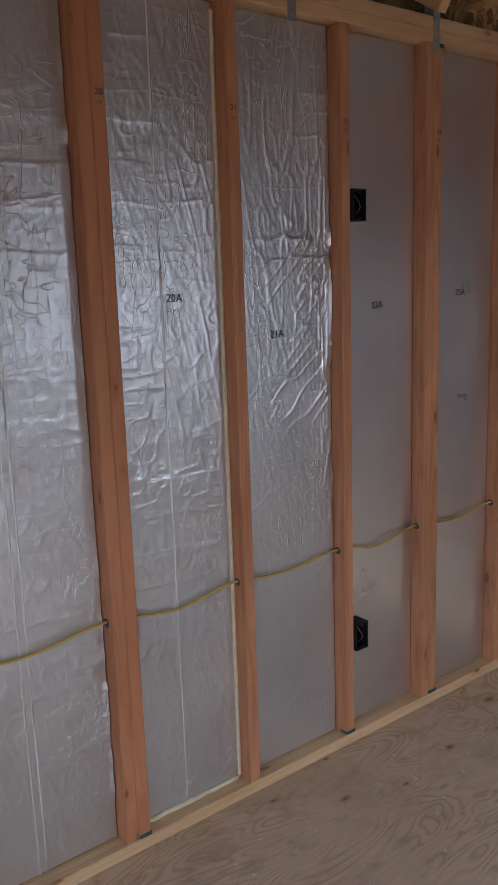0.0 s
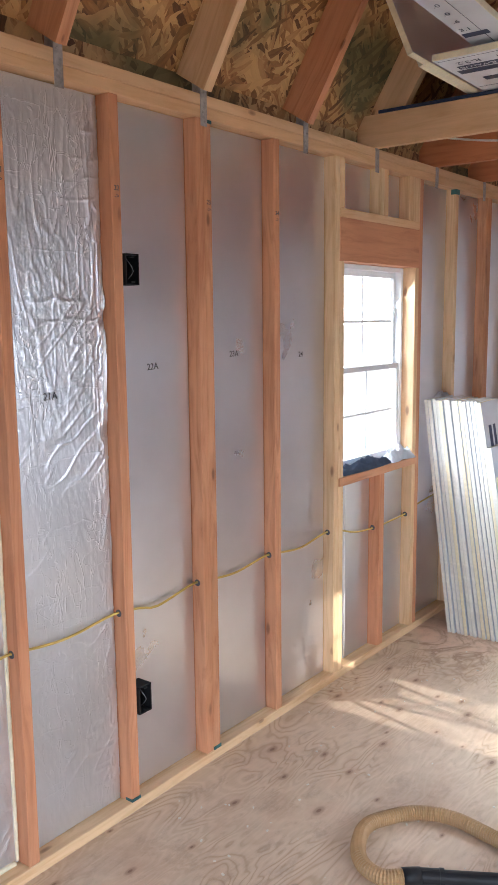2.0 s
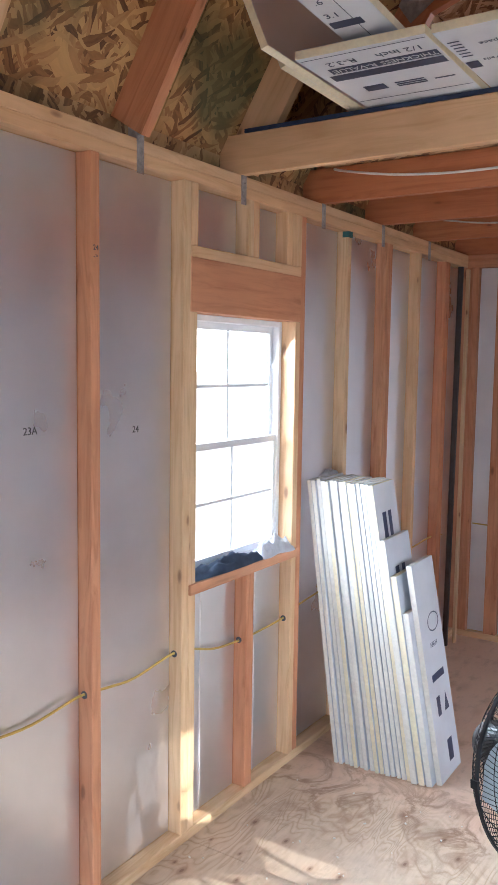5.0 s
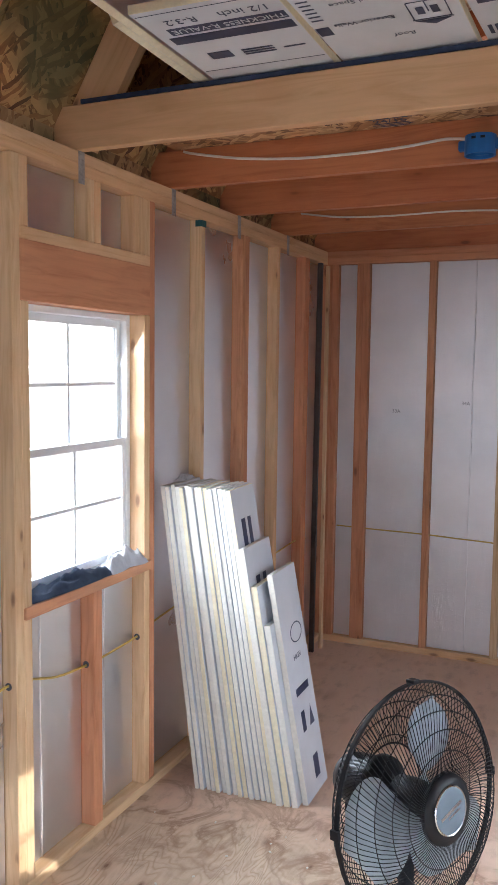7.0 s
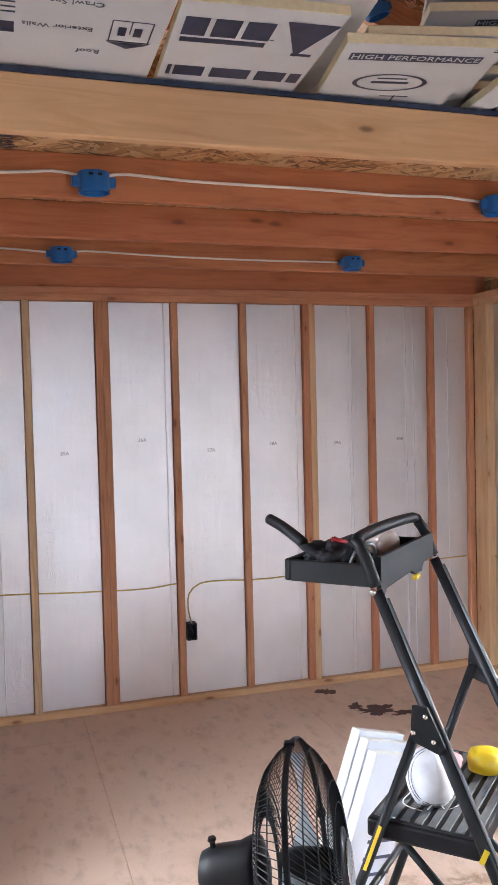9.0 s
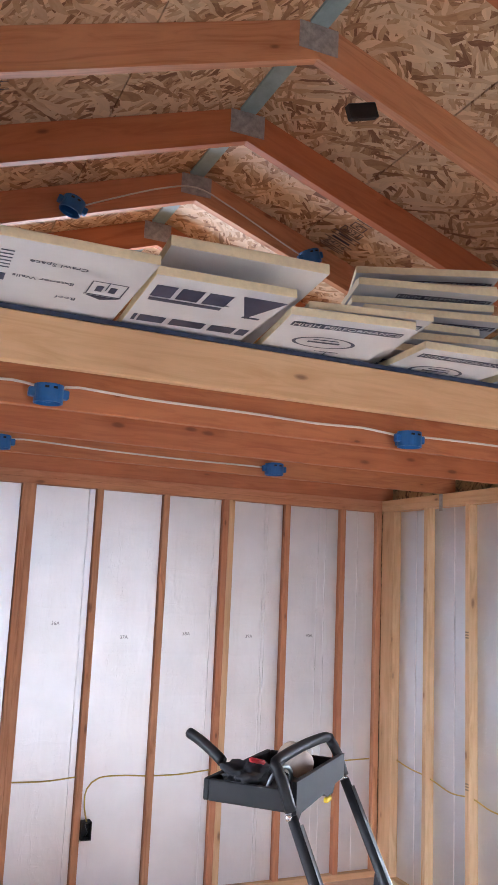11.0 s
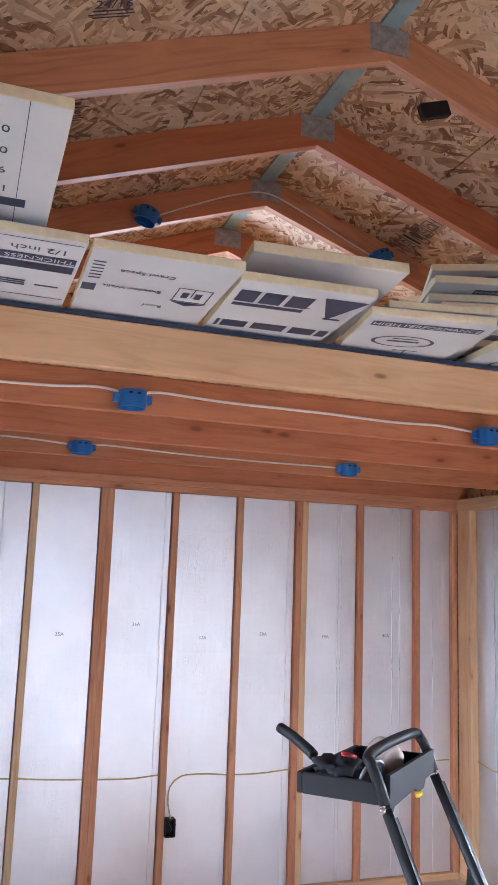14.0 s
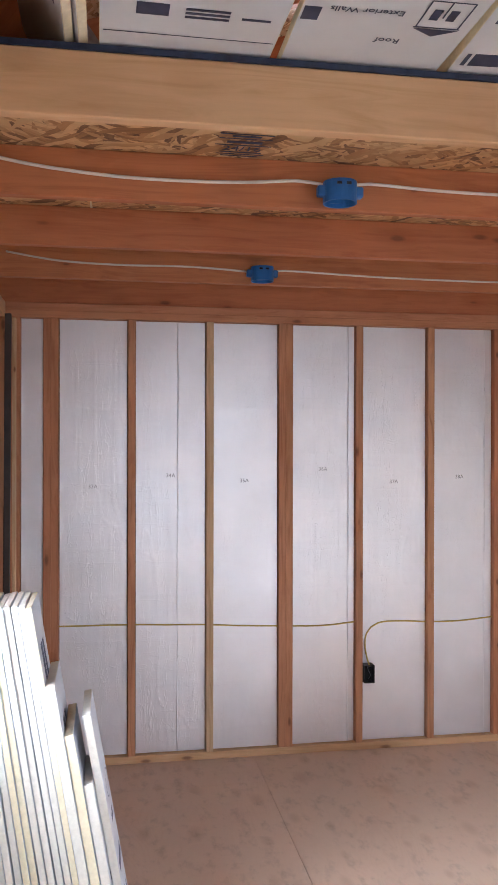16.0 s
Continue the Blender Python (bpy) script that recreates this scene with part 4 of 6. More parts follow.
def foam_board(L, W, t, m, label, items=(), face=None, edge=None, group="", back=None):
    """A rigid foam sheet: core, facer on both sides; printed side is its own z = 0."""
    thing = tagged(new("foam_board"), label, "insulation board", group)
    thing.matrix_world = m
    part("core", boxed((L, W, t - 0.0012), 0.0012), edge or FOAM, thing, m=m @ Matrix.Translation((0, 0, 0.0006)))
    for z, mat in ((0.0, face or FACE_WHITE), (t - 0.0006, back or FOIL)):
        bm = bmesh.new()
        cube(bm, 0.0015, L - 0.0015, 0.0015, W - 0.0015, z, z + 0.0006)
        part("facer", bm, mat, thing, m=m)
    printed(thing, items, t)
    return thing


LOFT_LABEL = "white printed foam insulation board overhanging the loft edge"
Z0 = DECK + 0.006
PRINT_A = [("bar", 0.13, 0.17, 0.04, 0.32), ("bar", 0.185, 0.18, 0.045, 0.34), ("text", "R-3.2", 0.075, 0.27, 0.042), ("text", "1/2 inch", 0.075, 0.10, 0.042), ("text", "R-VALUE", 0.13, 0.255, 0.034, 1), ("text", "THICKNESS", 0.13, 0.095, 0.032, 1),
           ("bar", 0.31, 0.27, 0.045, 0.065), ("bar", 0.30, 0.16, 0.008, 0.09), ("bar", 0.315, 0.16, 0.008, 0.09), ("bar", 0.33, 0.16, 0.008, 0.09), ("bar", 0.32, 0.06, 0.008, 0.06), ("bar", 0.02, 0.187, 0.002, 0.36), ("bar", 0.41, 0.187, 0.002, 0.36)]
PRINT_B = [("text", "Crawl Space", 0.12, 0.215, 0.028), ("text", "Exterior Walls", 0.235, 0.235, 0.026), ("text", "Roof", 0.345, 0.16, 0.028), ("bar", 0.26, 0.345, 0.05, 0.035), ("tri", 0.30, 0.075, 0.03, 0.10)] + [("bar", 0.18, 0.075, 0.003, 0.09), ("bar", 0.28, 0.075, 0.003, 0.10), ("bar", 0.23, 0.03, 0.10, 0.003), ("bar", 0.23, 0.12, 0.10, 0.003), ("bar", 0.23, 0.06, 0.04, 0.018), ("bar", 0.23, 0.095, 0.04, 0.018), ("bar", 0.21, 0.077, 0.06, 0.003)] + [("bar", 0.08 + 0.022 * i, 0.34, 0.006, 0.03) for i in range(6)]
PRINT_C = [("bar", 0.11, 0.325, 0.085, 0.055), ("bar", 0.11, 0.255, 0.085, 0.06), ("bar", 0.11, 0.18, 0.085, 0.065), ("bar", 0.175, 0.25, 0.022, 0.20), ("bar", 0.145, 0.15, 0.003, 0.03),
           ("tri", 0.135, 0.065, 0.17, 0.125), ("bar", 0.21, 0.05, 0.012, 0.05), ("bar", 0.345, 0.30, 0.055, 0.075), ("bar", 0.345, 0.195, 0.055, 0.10), ("bar", 0.345, 0.09, 0.055, 0.075), ("bar", 0.345, 0.35, 0.055, 0.010), ("bar", 0.345, 0.027, 0.055, 0.03)]
PRINT_D = [("bar", 0.07, 0.18, 0.038, 0.335), ("text", "HIGH PERFORMANCE", 0.07, 0.18, 0.034, 2), ("ring", 0.22, 0.20, 0.11, 0.20), ("bar", 0.22, 0.20, 0.012, 0.10), ("bar", 0.195, 0.20, 0.006, 0.08), ("bar", 0.33, 0.16, 0.05, 0.004), ("bar", 0.31, 0.14, 0.004, 0.04), ("bar", 0.31, 0.18, 0.004, 0.04)]
tilt = 0.3
for x, y0, W, rz, ry, items, z in ((3.03, 0.872, 0.375, 0.6, tilt, PRINT_A, 0.0), (3.035, 0.492, 0.368, -0.8, tilt, PRINT_B, 0.0), (3.075, 0.112, 0.372, -3.0, tilt, PRINT_C, 0.0),
                                   (3.14, -0.30, 0.372, -9.0, tilt, PRINT_D, 0.0), (3.25, -0.80, 0.372, -4.0, tilt, PRINT_D, 0.0), (3.20, -1.27, 0.372, 4.0, tilt, PRINT_A, 0.0)):
    lift = math.tan(radians(ry)) * (3.5 - x)
    foam_board(1.2, W, 0.024, pose(x, y0, Z0 + lift + z, 0, ry, rz), LOFT_LABEL, items, group="foam boards in the loft")
# a second board on the skewed one, a strip on the first, a tilted slab
foam_board(1.1, 0.372, 0.022, pose(3.14, -0.36, Z0 + 0.036, 0, 0.3, -12), "cream-edged foam insulation board lying on another in the loft", PRINT_D, group="foam boards in the loft")
foam_board(1.5, 0.155, 0.024, pose(2.60, 0.965, Z0 + 0.070, 0, 3.0, 0), "narrow printed foam strip lying across a board in the loft", [("bar", 0.38, 0.10, 0.035, 0.09)] + [("text", s, 0.10 + 0.075 * i, 0.115, 0.035, 3) for i, s in enumerate((".0", ".0", ".6", "3.1"))] + [("bar", 0.3, 0.075, 0.6, 0.0015)], group="foam boards in the loft")
foam_board(0.9, 0.44, 0.03, pose(3.10, 0.005, Z0 + 0.095, 0, 4.5, -3), "foil-faced foam slab propped on the printed boards in the loft", (), FOIL_DULL, group="foam boards in the loft")
for dy in (0.0, 0.03):
    foam_board(1.8 - 3 * dy, 0.37, 0.022, pose(2.93 + 5 * dy, 1.295 + dy, Z0 + 0.01, 66, 1.0, 0), "printed foam board tilted up against the rafters of the loft", [("bar", 0.25, 0.12, 0.05, 0.12), ("bar", 0.34, 0.12, 0.02, 0.16)], group="foam boards in the loft")
# skewed pile of offcuts
for i, (x, y0, rz) in enumerate(((3.46, -0.82, -10), (3.42, -0.86, -13), (3.46, -0.80, -9), (3.40, -0.86, -15), (3.42, -0.83, -18), (3.37, -0.82, -16), (3.44, -0.86, -21), (3.40, -0.84, -24))):
    foam_board(0.66, 0.50, 0.026, pose(x + 0.02, y0, Z0 + 0.070 + 0.040 * i, 0, 1.5, rz), "foam insulation offcut in a skewed pile in the loft", PRINT_D[:2] if i % 2 else PRINT_A[:2], group="offcut pile in the loft")
foam_board(1.0, 0.42, 0.024, pose(3.18, -1.36, Z0 + 0.115, 18, 6, -4), "foil-faced foam board tilted towards the eave of the loft", (), FOIL_DULL, group="foam boards in the loft")

# leaning stack beside the window
LEAN = 7.0
random.seed(4)
y, n = 1.585, 15
for i in range(n + 4):
    h = 1.222 + random.uniform(-0.006, 0.004)
    t, w, x = 0.0182, 0.215, 4.045 + random.uniform(-0.007, 0.007) + 0.0015 * i
    if i >= n:
        h, t, w = ((1.0, 0.026, 0.25), (0.857, 0.026, 0.27), (0.71, 0.026, 0.22), (0.90, 0.024, 0.23))[i - n]
        x = 4.055 + 0.006 * (i - n) + (0.03 if i == n + 3 else 0)
    y -= t + random.uniform(0.003, 0.0065)
    items = [("bar", h - 0.2, w * 0.35, 0.16, 0.035), ("bar", h - 0.2, w * 0.6, 0.16, 0.03)] if i in (n - 1, n) else ([("text", "HIGH", 0.55, w / 2, 0.03), ("bar", 0.42, w / 2, 0.03, 0.13), ("bar", 0.3, w * 0.35, 0.08, 0.035), ("tri", 0.3, w * 0.7, 0.08, 0.05), ("bar", 0.1, w * 0.6, 0.09, 0.05), ("ring", 0.64, w * 0.6, 0.08, 0.12)] if i > n else ())
    # own x up the board, own y along the wall, printed side to the room
    lean = radians(LEAN + 0.17 * i)
    up, across = Vector((-0.02, math.sin(lean), math.cos(lean))).normalized(), Vector((1, 0, 0))
    out = up.cross(across).normalized()
    across = out.cross(up)
    m = Matrix((up, across, out)).transposed().to_4x4()
    m.translation = Vector((x, y, 0.001 if out.z >= 0 else 0.001 - out.z * t))
    foam_board(h, w, t, m, "foam insulation board in a stack leaning on the stud wall", items, edge=FOAM_WHITE if i not in (4, 8, 9, 14, 16) else FOAM, group="stack of foam boards by the window", back=FACE_WHITE)

# boards behind the step ladder
for i, h in enumerate((0.76, 0.74, 0.71)):
    d = Vector((-0.84, -0.54, 0)) * 0.036 * i
    top, foot = Vector((3.62, -0.13, 0.72)) + d, Vector((3.55, 0.16, 0.0)) + d
    up = (top - foot).normalized()
    across = Vector((0.54, -0.84, 0))
    across = (across - up * across.dot(up)).normalized()
    out = up.cross(across)
    m = Matrix((up, across, out)).transposed().to_4x4()
    m.translation = foot + Vector((0, 0, 0.012))
    foam_board(h, 0.30, 0.03, m, "white foam insulation offcut leaning behind the step ladder", [("bar", 0.2 + 0.05 * k, 0.2, 0.01, 0.2) for k in range(6)], FACE_WHITE, FOAM_WHITE, "offcuts behind the ladder", FACE_WHITE)


# ---- electrical boxes and cables ----
def wall_box(x, y, z, rz, label="black plastic outlet box nailed to a stud"):
    thing = tagged(new("outlet_box"), label, "outlet box", "outlet boxes")
    m = pose(x, y, z, 0, 0, rz)
    thing.matrix_world = m
    bm = bmesh.new()
    w, h, d, t = 0.056, 0.095, 0.06, 0.004
    cube(bm, 0, w, d - t, d, 0, h)
    for a in ((0, t, 0, d - t, 0, h), (w - t, w, 0, d - t, 0, h), (t, w - t, 0, d - t, 0, t), (t, w - t, 0, d - t, h - t, h)):
        cube(bm, *a)
    part("box_body", bm, BLACK, thing, m=m)
    for z0 in (0.006, h - 0.012):
        bm = bmesh.new()
        cube(bm, w / 2 - 0.008, w / 2 + 0.008, -0.002, 0.012, z0, z0 + 0.006)
        part("screw_tab", bm, BLACK, thing, m=m)
    bm = bmesh.new()
    tube(bm, smooth_path([(w * 0.5, 0.04, h - 0.004), (w * 0.4, 0.012, h * 0.75), (w * 0.62, 0.004, h * 0.45), (w * 0.5, 0.02, h * 0.2)], 0.012), 0.0016, 6)
    part("wire_tail", bm, GREY_METAL, thing, "grey wire tail", m=m, smooth=True)
    return thing


wall_box(1.962, WL - 0.008, 1.735, 0)
wall_box(1.962, WL - 0.008, 0.335, 0)
m_end = wall_box(WE - 0.026, -0.128, 0.365, -90)
wall_box(4.735, WR + 0.012, 0.355, 180)


def round_box(x, y, z, rx=0, rz=0):
    """A blue round ceiling box on the side of a joist, open below."""
    thing = tagged(new("ceiling_box"), "blue plastic round ceiling box on a joist", "electrical box", "ceiling boxes")
    m = pose(x, y, z, rx, 0, rz)
    thing.matrix_world = m
    bm = bmesh.new()
    lathe(bm, ((0.001, 0.024), (0.046, 0.024), (0.046, -0.032), (0.05, -0.032), (0.05, 0.03), (0.03, 0.034), (0.001, 0.034)), 28, False)
    part("box_body", bm, BLUE, thing, m=m, smooth=False)
    for sx in (-1, 1):
        bm = bmesh.new()
        cube(bm, -0.014, 0.014, sx * 0.056 - 0.013, sx * 0.056 + 0.013, -0.014, 0.018)
        bmesh.ops.bevel(bm, geom=list(bm.edges), offset=0.004, segments=1, affect="EDGES")
        part("lug", bm, BLUE, thing, m=m)
        bm = bmesh.new()
        cube(bm, -0.0495, -0.044, sx * 0.014 - 0.007, sx * 0.014 + 0.007, 0.012, 0.02)
        part("knockout", bm, BLACK, thing, "dark cable slot", m=m)
    bm = bmesh.new()
    cube(bm, 0.04, 0.058, -0.03, 0.03, -0.02, 0.03)
    part("nail_bracket", bm, BLUE, thing, m=m)
    return thing


for x, y in ((4.052, 0.56), (4.052, -0.905), (5.272, 0.566), (5.272, -0.872)):
    round_box(x, y, PLATE + 0.034)
for y, tl in ((0.42, 19), (-0.755, -19)):
    round_box(4.70, y, 3.385, tl)


def cable(name, pts, r, mat, label, step=0.03):
    bm = bmesh.new()
    tube(bm, smooth_path(pts, step), r, 7)
    return tagged(part(name, bm, mat, smooth=True), label, "cable")


random.seed(7)
hx, hz = WL + 0.034, 0.685
pts = [(0.70, hx, 0.675)]
for x in (1.067, 1.506, 1.922, 2.309, 2.744, 3.181):
    pts += [(x - 0.2, hx + 0.006, hz - 0.016 + random.uniform(-0.01, 0.01)), (x - 0.02, hx, hz + 0.008), (x + 0.09, hx, hz - 0.004)]
pts += [(3.42, hx, 0.64), (3.585, hx, 0.625), (3.63, hx, 0.622), (3.92, hx, 0.63), (4.0, hx, 0.65)] + [(x, hx, 0.68 + random.uniform(-0.012, 0.012)) for x in (4.2, 4.38, 4.6, 4.8, 5.0, 5.22, 5.4, 5.63, 5.8)]
cable("yellow_cable", pts, 0.0042, YELLOW_CABLE, "yellow sheathed cable strung through holes in the studs")
ex = WE + 0.03
cable("yellow_cable", [(ex, 1.66, 0.72), (ex, 1.45, 0.716), (ex, 1.13, 0.713), (ex, 0.94, 0.706), (ex, 0.742, 0.70), (ex, 0.55, 0.688), (ex, 0.362, 0.68), (ex, 0.1, 0.672), (ex, -0.06, 0.684), (ex, -0.1, 0.688)], 0.0042, YELLOW_CABLE, "yellow sheathed cable strung through the end wall studs")
cable("yellow_cable", [(WE - 0.02, -0.158, 0.45), (WE + 0.015, -0.145, 0.53), (ex, -0.155, 0.62), (ex, -0.22, 0.675), (ex, -0.35, 0.682), (ex, -0.51, 0.672), (ex, -0.7, 0.672), (ex, -0.92, 0.69), (ex, -1.13, 0.695), (ex, -1.33, 0.70), (ex, -1.53, 0.70), (ex, -1.73, 0.70), (ex, -1.98, 0.705)], 0.0042, YELLOW_CABLE, "yellow sheathed cable running from an outlet box along the end wall")
rx_ = WR - 0.035
cable("yellow_cable", [(5.84, rx_, 0.73), (5.7, rx_, 0.71), (5.51, rx_, 0.70), (5.3, rx_, 0.665), (5.11, rx_, 0.68), (4.95, rx_, 0.655), (4.76, rx_, 0.66)], 0.0042, YELLOW_CABLE, "yellow sheathed cable strung through the pale studs")
cable("yellow_cable", [(4.705, WR - 0.012, 0.43), (4.69, WR - 0.01, 0.52), (4.68, WR - 0.02, 0.60), (4.67, rx_, 0.675), (4.55, rx_, 0.672), (4.38, rx_, 0.65), (4.2, rx_, 0.66), (4.0, rx_, 0.63)], 0.006, YELLOW_CABLE, "yellow sheathed cable looping out of an outlet box")
jx = 4.106
cable("white_cable", [(jx, 1.68, 2.50), (jx, 1.66, 2.49), (jx, 1.45, 2.452), (jx, 1.22, 2.431), (jx, 1.0, 2.428), (jx, 0.82, 2.434), (jx, 0.68, 2.446), (jx - 0.02, 0.60, 2.432)], 0.005, WHITE_CABLE, "white sheathed cable sagging along a loft joist")
cable("white_cable", [(jx - 0.02, 0.51, 2.432), (jx, 0.45, 2.448), (jx, 0.2, 2.438), (jx, -0.2, 2.436), (jx, -0.5, 2.43), (jx, -0.7, 2.436), (jx, -0.8, 2.43), (jx - 0.02, -0.86, 2.42)], 0.005, WHITE_CABLE, "white sheathed cable between two ceiling boxes")
cable("white_cable", [(jx - 0.02, -0.955, 2.42), (jx, -1.05, 2.43), (jx, -1.4, 2.432), (jx, -1.7, 2.425), (jx, -1.9, 2.44), (jx, -2.0, 2.47)], 0.005, WHITE_CABLE, "white sheathed cable running along a loft joist")
kx = 5.326
cable("white_cable", [(kx, 1.66, 2.47), (kx, 1.45, 2.44), (kx, 1.2, 2.43), (kx, 0.92, 2.433), (kx, 0.75, 2.428), (kx - 0.02, 0.61, 2.415)], 0.0045, WHITE_CABLE, "white sheathed cable along the far loft joist")
cable("white_cable", [(kx - 0.02, 0.52, 2.415), (kx, 0.45, 2.43), (kx, 0.03, 2.417), (kx, -0.4, 2.412), (kx, -0.7, 2.414), (kx - 0.02, -0.825, 2.41)], 0.0045, WHITE_CABLE, "white sheathed cable between two far ceiling boxes")
tx = 4.775 - 0.026
cable("white_cable", [(tx, 0.36, 3.42), (tx, 0.2, 3.50), (tx, 0.0, 3.59), (tx, MID, 3.63), (tx, -0.35, 3.57), (tx, -0.6, 3.46), (tx, -0.72, 3.41)], 0.004, WHITE_CABLE, "white cable stapled over a roof truss peak")
bm = boxed((0.03, 0.115, 0.055), 0.004)
tagged(part("junction_box", bm, BLACK, m=pose(3.506, -0.395, 3.405, -19)), "black plastic box fixed to a roof rafter", "electrical box")

# ---- corner strips ----
bm = boxed((0.022, 0.03, 2.27), 0.003)
tagged(part("dark_strip", bm, DARK_STEEL, m=pose(5.745, WL - 0.045, 0.0, 0.3, 0, 0)), "dark metal strip standing in the wall corner", "metal strip")
tagged(part("wood_strip", lumber(2.255, 0.03, 0.018, PINE), m=Matrix.Translation((5.83, 1.68, 0.006)) @ Matrix(((0, -1, 0, 0), (0, 0, 1, 0), (1, 0, 0, 0), (0, 0, 0, 1)))), "pale wooden strip standing in the wall corner", "wooden strip")


# ---- cloths on the window sill ----
def rag(name, x0, x1, y0, y1, z, height, mat, label, seed):
    """A crumpled cloth: a wrinkled lens of fabric lying on the sill."""
    bm = bmesh.new()
    nx, ny = 34, 12
    noise_at = lambda u, v: noise.noise(Vector((u * 7 + seed, v * 4, seed))) + 0.5 * noise.noise(Vector((u * 19, v * 9 + seed, 3)))
    rows = []
    for i in range(nx + 1):
        row = []
        for j in range(ny + 1):
            u, v = i / nx, j / ny
            prof = (math.sin(math.pi * v) ** 0.6) * (math.sin(math.pi * min(max(u, 0.0), 1.0)) ** 0.35)
            sway = 0.25 * noise.noise(Vector((u * 3, seed, 1))) * (y1 - y0)
            row.append(bm.verts.new((x0 + (x1 - x0) * u, y0 + (y1 - y0) * v + sway, z + max(0.0, prof * height * (0.65 + 0.55 * noise_at(u, v))))))
        rows.append(row)
    for i in range(nx):
        for j in range(ny):
            bm.faces.new((rows[i][j], rows[i + 1][j], rows[i + 1][j + 1], rows[i][j + 1]))
    bmesh.ops.solidify(bm, geom=list(bm.faces), thickness=0.003)
    return tagged(part(name, bm, mat, smooth=True), label, "cloth")


rag("navy_cloth", 3.262, 3.71, WL - 0.006, WL + 0.062, 0.933, 0.06, NAVY_CLOTH, "crumpled navy blue cloth lying along the window sill", 2.3)
rag("white_cloth", 3.68, 3.915, WL - 0.02, WL + 0.06, 0.934, 0.085, WHITE_CLOTH, "crumpled white cloth at the end of the window sill", 5.1)
rag("white_cloth", 4.10, 4.22, WL - 0.06, WL - 0.02, 1.222, 0.03, WHITE_CLOTH, "small pale offcut lying on the foam board stack", 9.1)


# ---- pedestal fan ----
def pedestal_fan(x, y, z, yaw, pitch):
    fan = tagged(new("pedestal_fan"), "black pedestal fan with pale grey blades in a wire cage", "fan")
    fan.matrix_world = pose(x + 0.03, y + 0.02, 0)
    base = Matrix.Translation((x + 0.03, y + 0.03, 0))
    bm = bmesh.new()
    lathe(bm, ((0.205, 0.0), (0.215, 0.006), (0.213, 0.022), (0.19, 0.034), (0.06, 0.046), (0.04, 0.075), (0.028, 0.08)), 56)
    part("base", bm, BLACK_MATTE, fan, m=base, smooth=True)
    bm = bmesh.new()
    lathe(bm, ((0.02, 0.07), (0.02, 0.50), (0.026, 0.505), (0.026, 0.56), (0.015, 0.565), (0.015, z - 0.06)), 20)
    part("pole", bm, BLACK_METAL, fan, m=base, smooth=True)
    head = pose(x, y, z, 90 - pitch, 0, yaw)                      # own +z is the way the air goes
    bm = bmesh.new()
    lathe(bm, ((0.02, -0.195), (0.04, -0.188), (0.049, -0.165), (0.052, -0.12), (0.06, -0.10), (0.058, -0.085), (0.03, -0.075)), 32)
    motor = part("motor_housing", bm, BLACK, fan, m=head, smooth=True)
    bm = bmesh.new()
    cube(bm, -0.03, 0.03, -0.115, -0.04, -0.17, -0.10)
    part("neck", bm, BLACK, fan, m=head)
    bm = bmesh.new()
    lathe(bm, ((0.005, 0.0), (0.005, 0.012), (0.008, 0.014), (0.007, 0.019)), 12)
    part("oscillation_knob", bm, BLACK, motor, m=head @ pose(0, 0.047, -0.165, -90))
    R = 0.21
    # wire cage: domed front and rear, rim band
    for nm, z0, z1, wires in (("front_grille", 0.0, 0.058, 120), ("rear_grille", -0.006, -0.074, 104)):
        bm = bmesh.new()
        inner = 0.059 if z1 > 0 else 0.085
        for i in range(wires):
            a = i * math.tau / wires
            swirl = 0.55 if z1 > 0 else -0.35
            p = []
            for k in range(7):
                u = k / 6
                r = inner + (R - inner) * u
                aa = a + swirl * (1 - u)
                p.append((r * math.cos(aa), r * math.sin(aa), z0 + (z1 - z0) * (1 - u ** 3.2)))
            tube(bm, p, 0.0009, 3)
        for rr in (0.10, 0.135, 0.165, 0.19):
            u = (rr - inner) / (R - inner)
            ring(bm, rr, 0.0012, (0, 0, z0 + (z1 - z0) * (1 - u ** 3.2)), 48, 4)
        ring(bm, inner, 0.002, (0, 0, z1), 40, 4)
        ring(bm, R, 0.0022, (0, 0, z0), 64, 6)
        part(nm, bm, BLACK_METAL, fan, m=head)
    bm = bmesh.new()
    lathe(bm, ((R + 0.001, -0.007), (R + 0.0025, -0.007), (R + 0.0025, 0.0), (R + 0.001, 0.0), (R + 0.001, -0.007)), 64, False)
    part("rim_band", bm, BLACK, fan, m=head)
    for k in range(4):
        bm = bmesh.new()
        cube(bm, R + 0.001, R + 0.007, -0.008, 0.008, -0.013, 0.005)
        part("rim_clip", bm, BLACK, fan, m=head @ pose(0, 0, 0, 0, 0, 90 * k + 88))
    bm = bmesh.new()
    lathe(bm, ((0.054, 0.046), (0.063, 0.052), (0.061, 0.061), (0.042, 0.065), (0.02, 0.064)), 44)
    cap = part("hub_cap", bm, BLACK, fan, m=head, smooth=True)
    bm = bmesh.new()
    lathe(bm, ((0.040, 0.0652), (0.042, 0.0665), (0.039, 0.0675), (0.01, 0.0677)), 40)
    badge = part("badge", bm, BADGE, cap, "grey-blue round badge", m=head)
    bm = bmesh.new()
    ring(bm, 0.0415, 0.0018, (0, 0, 0.0665), 44, 5)
    part("badge_rim", bm, CHROME, cap, m=head)
    bm = bmesh.new()
    cube(bm, -0.030, 0.030, -0.003, 0.003, 0.0677, 0.0684, pose(0, 0, 0, 0, 0, 18))
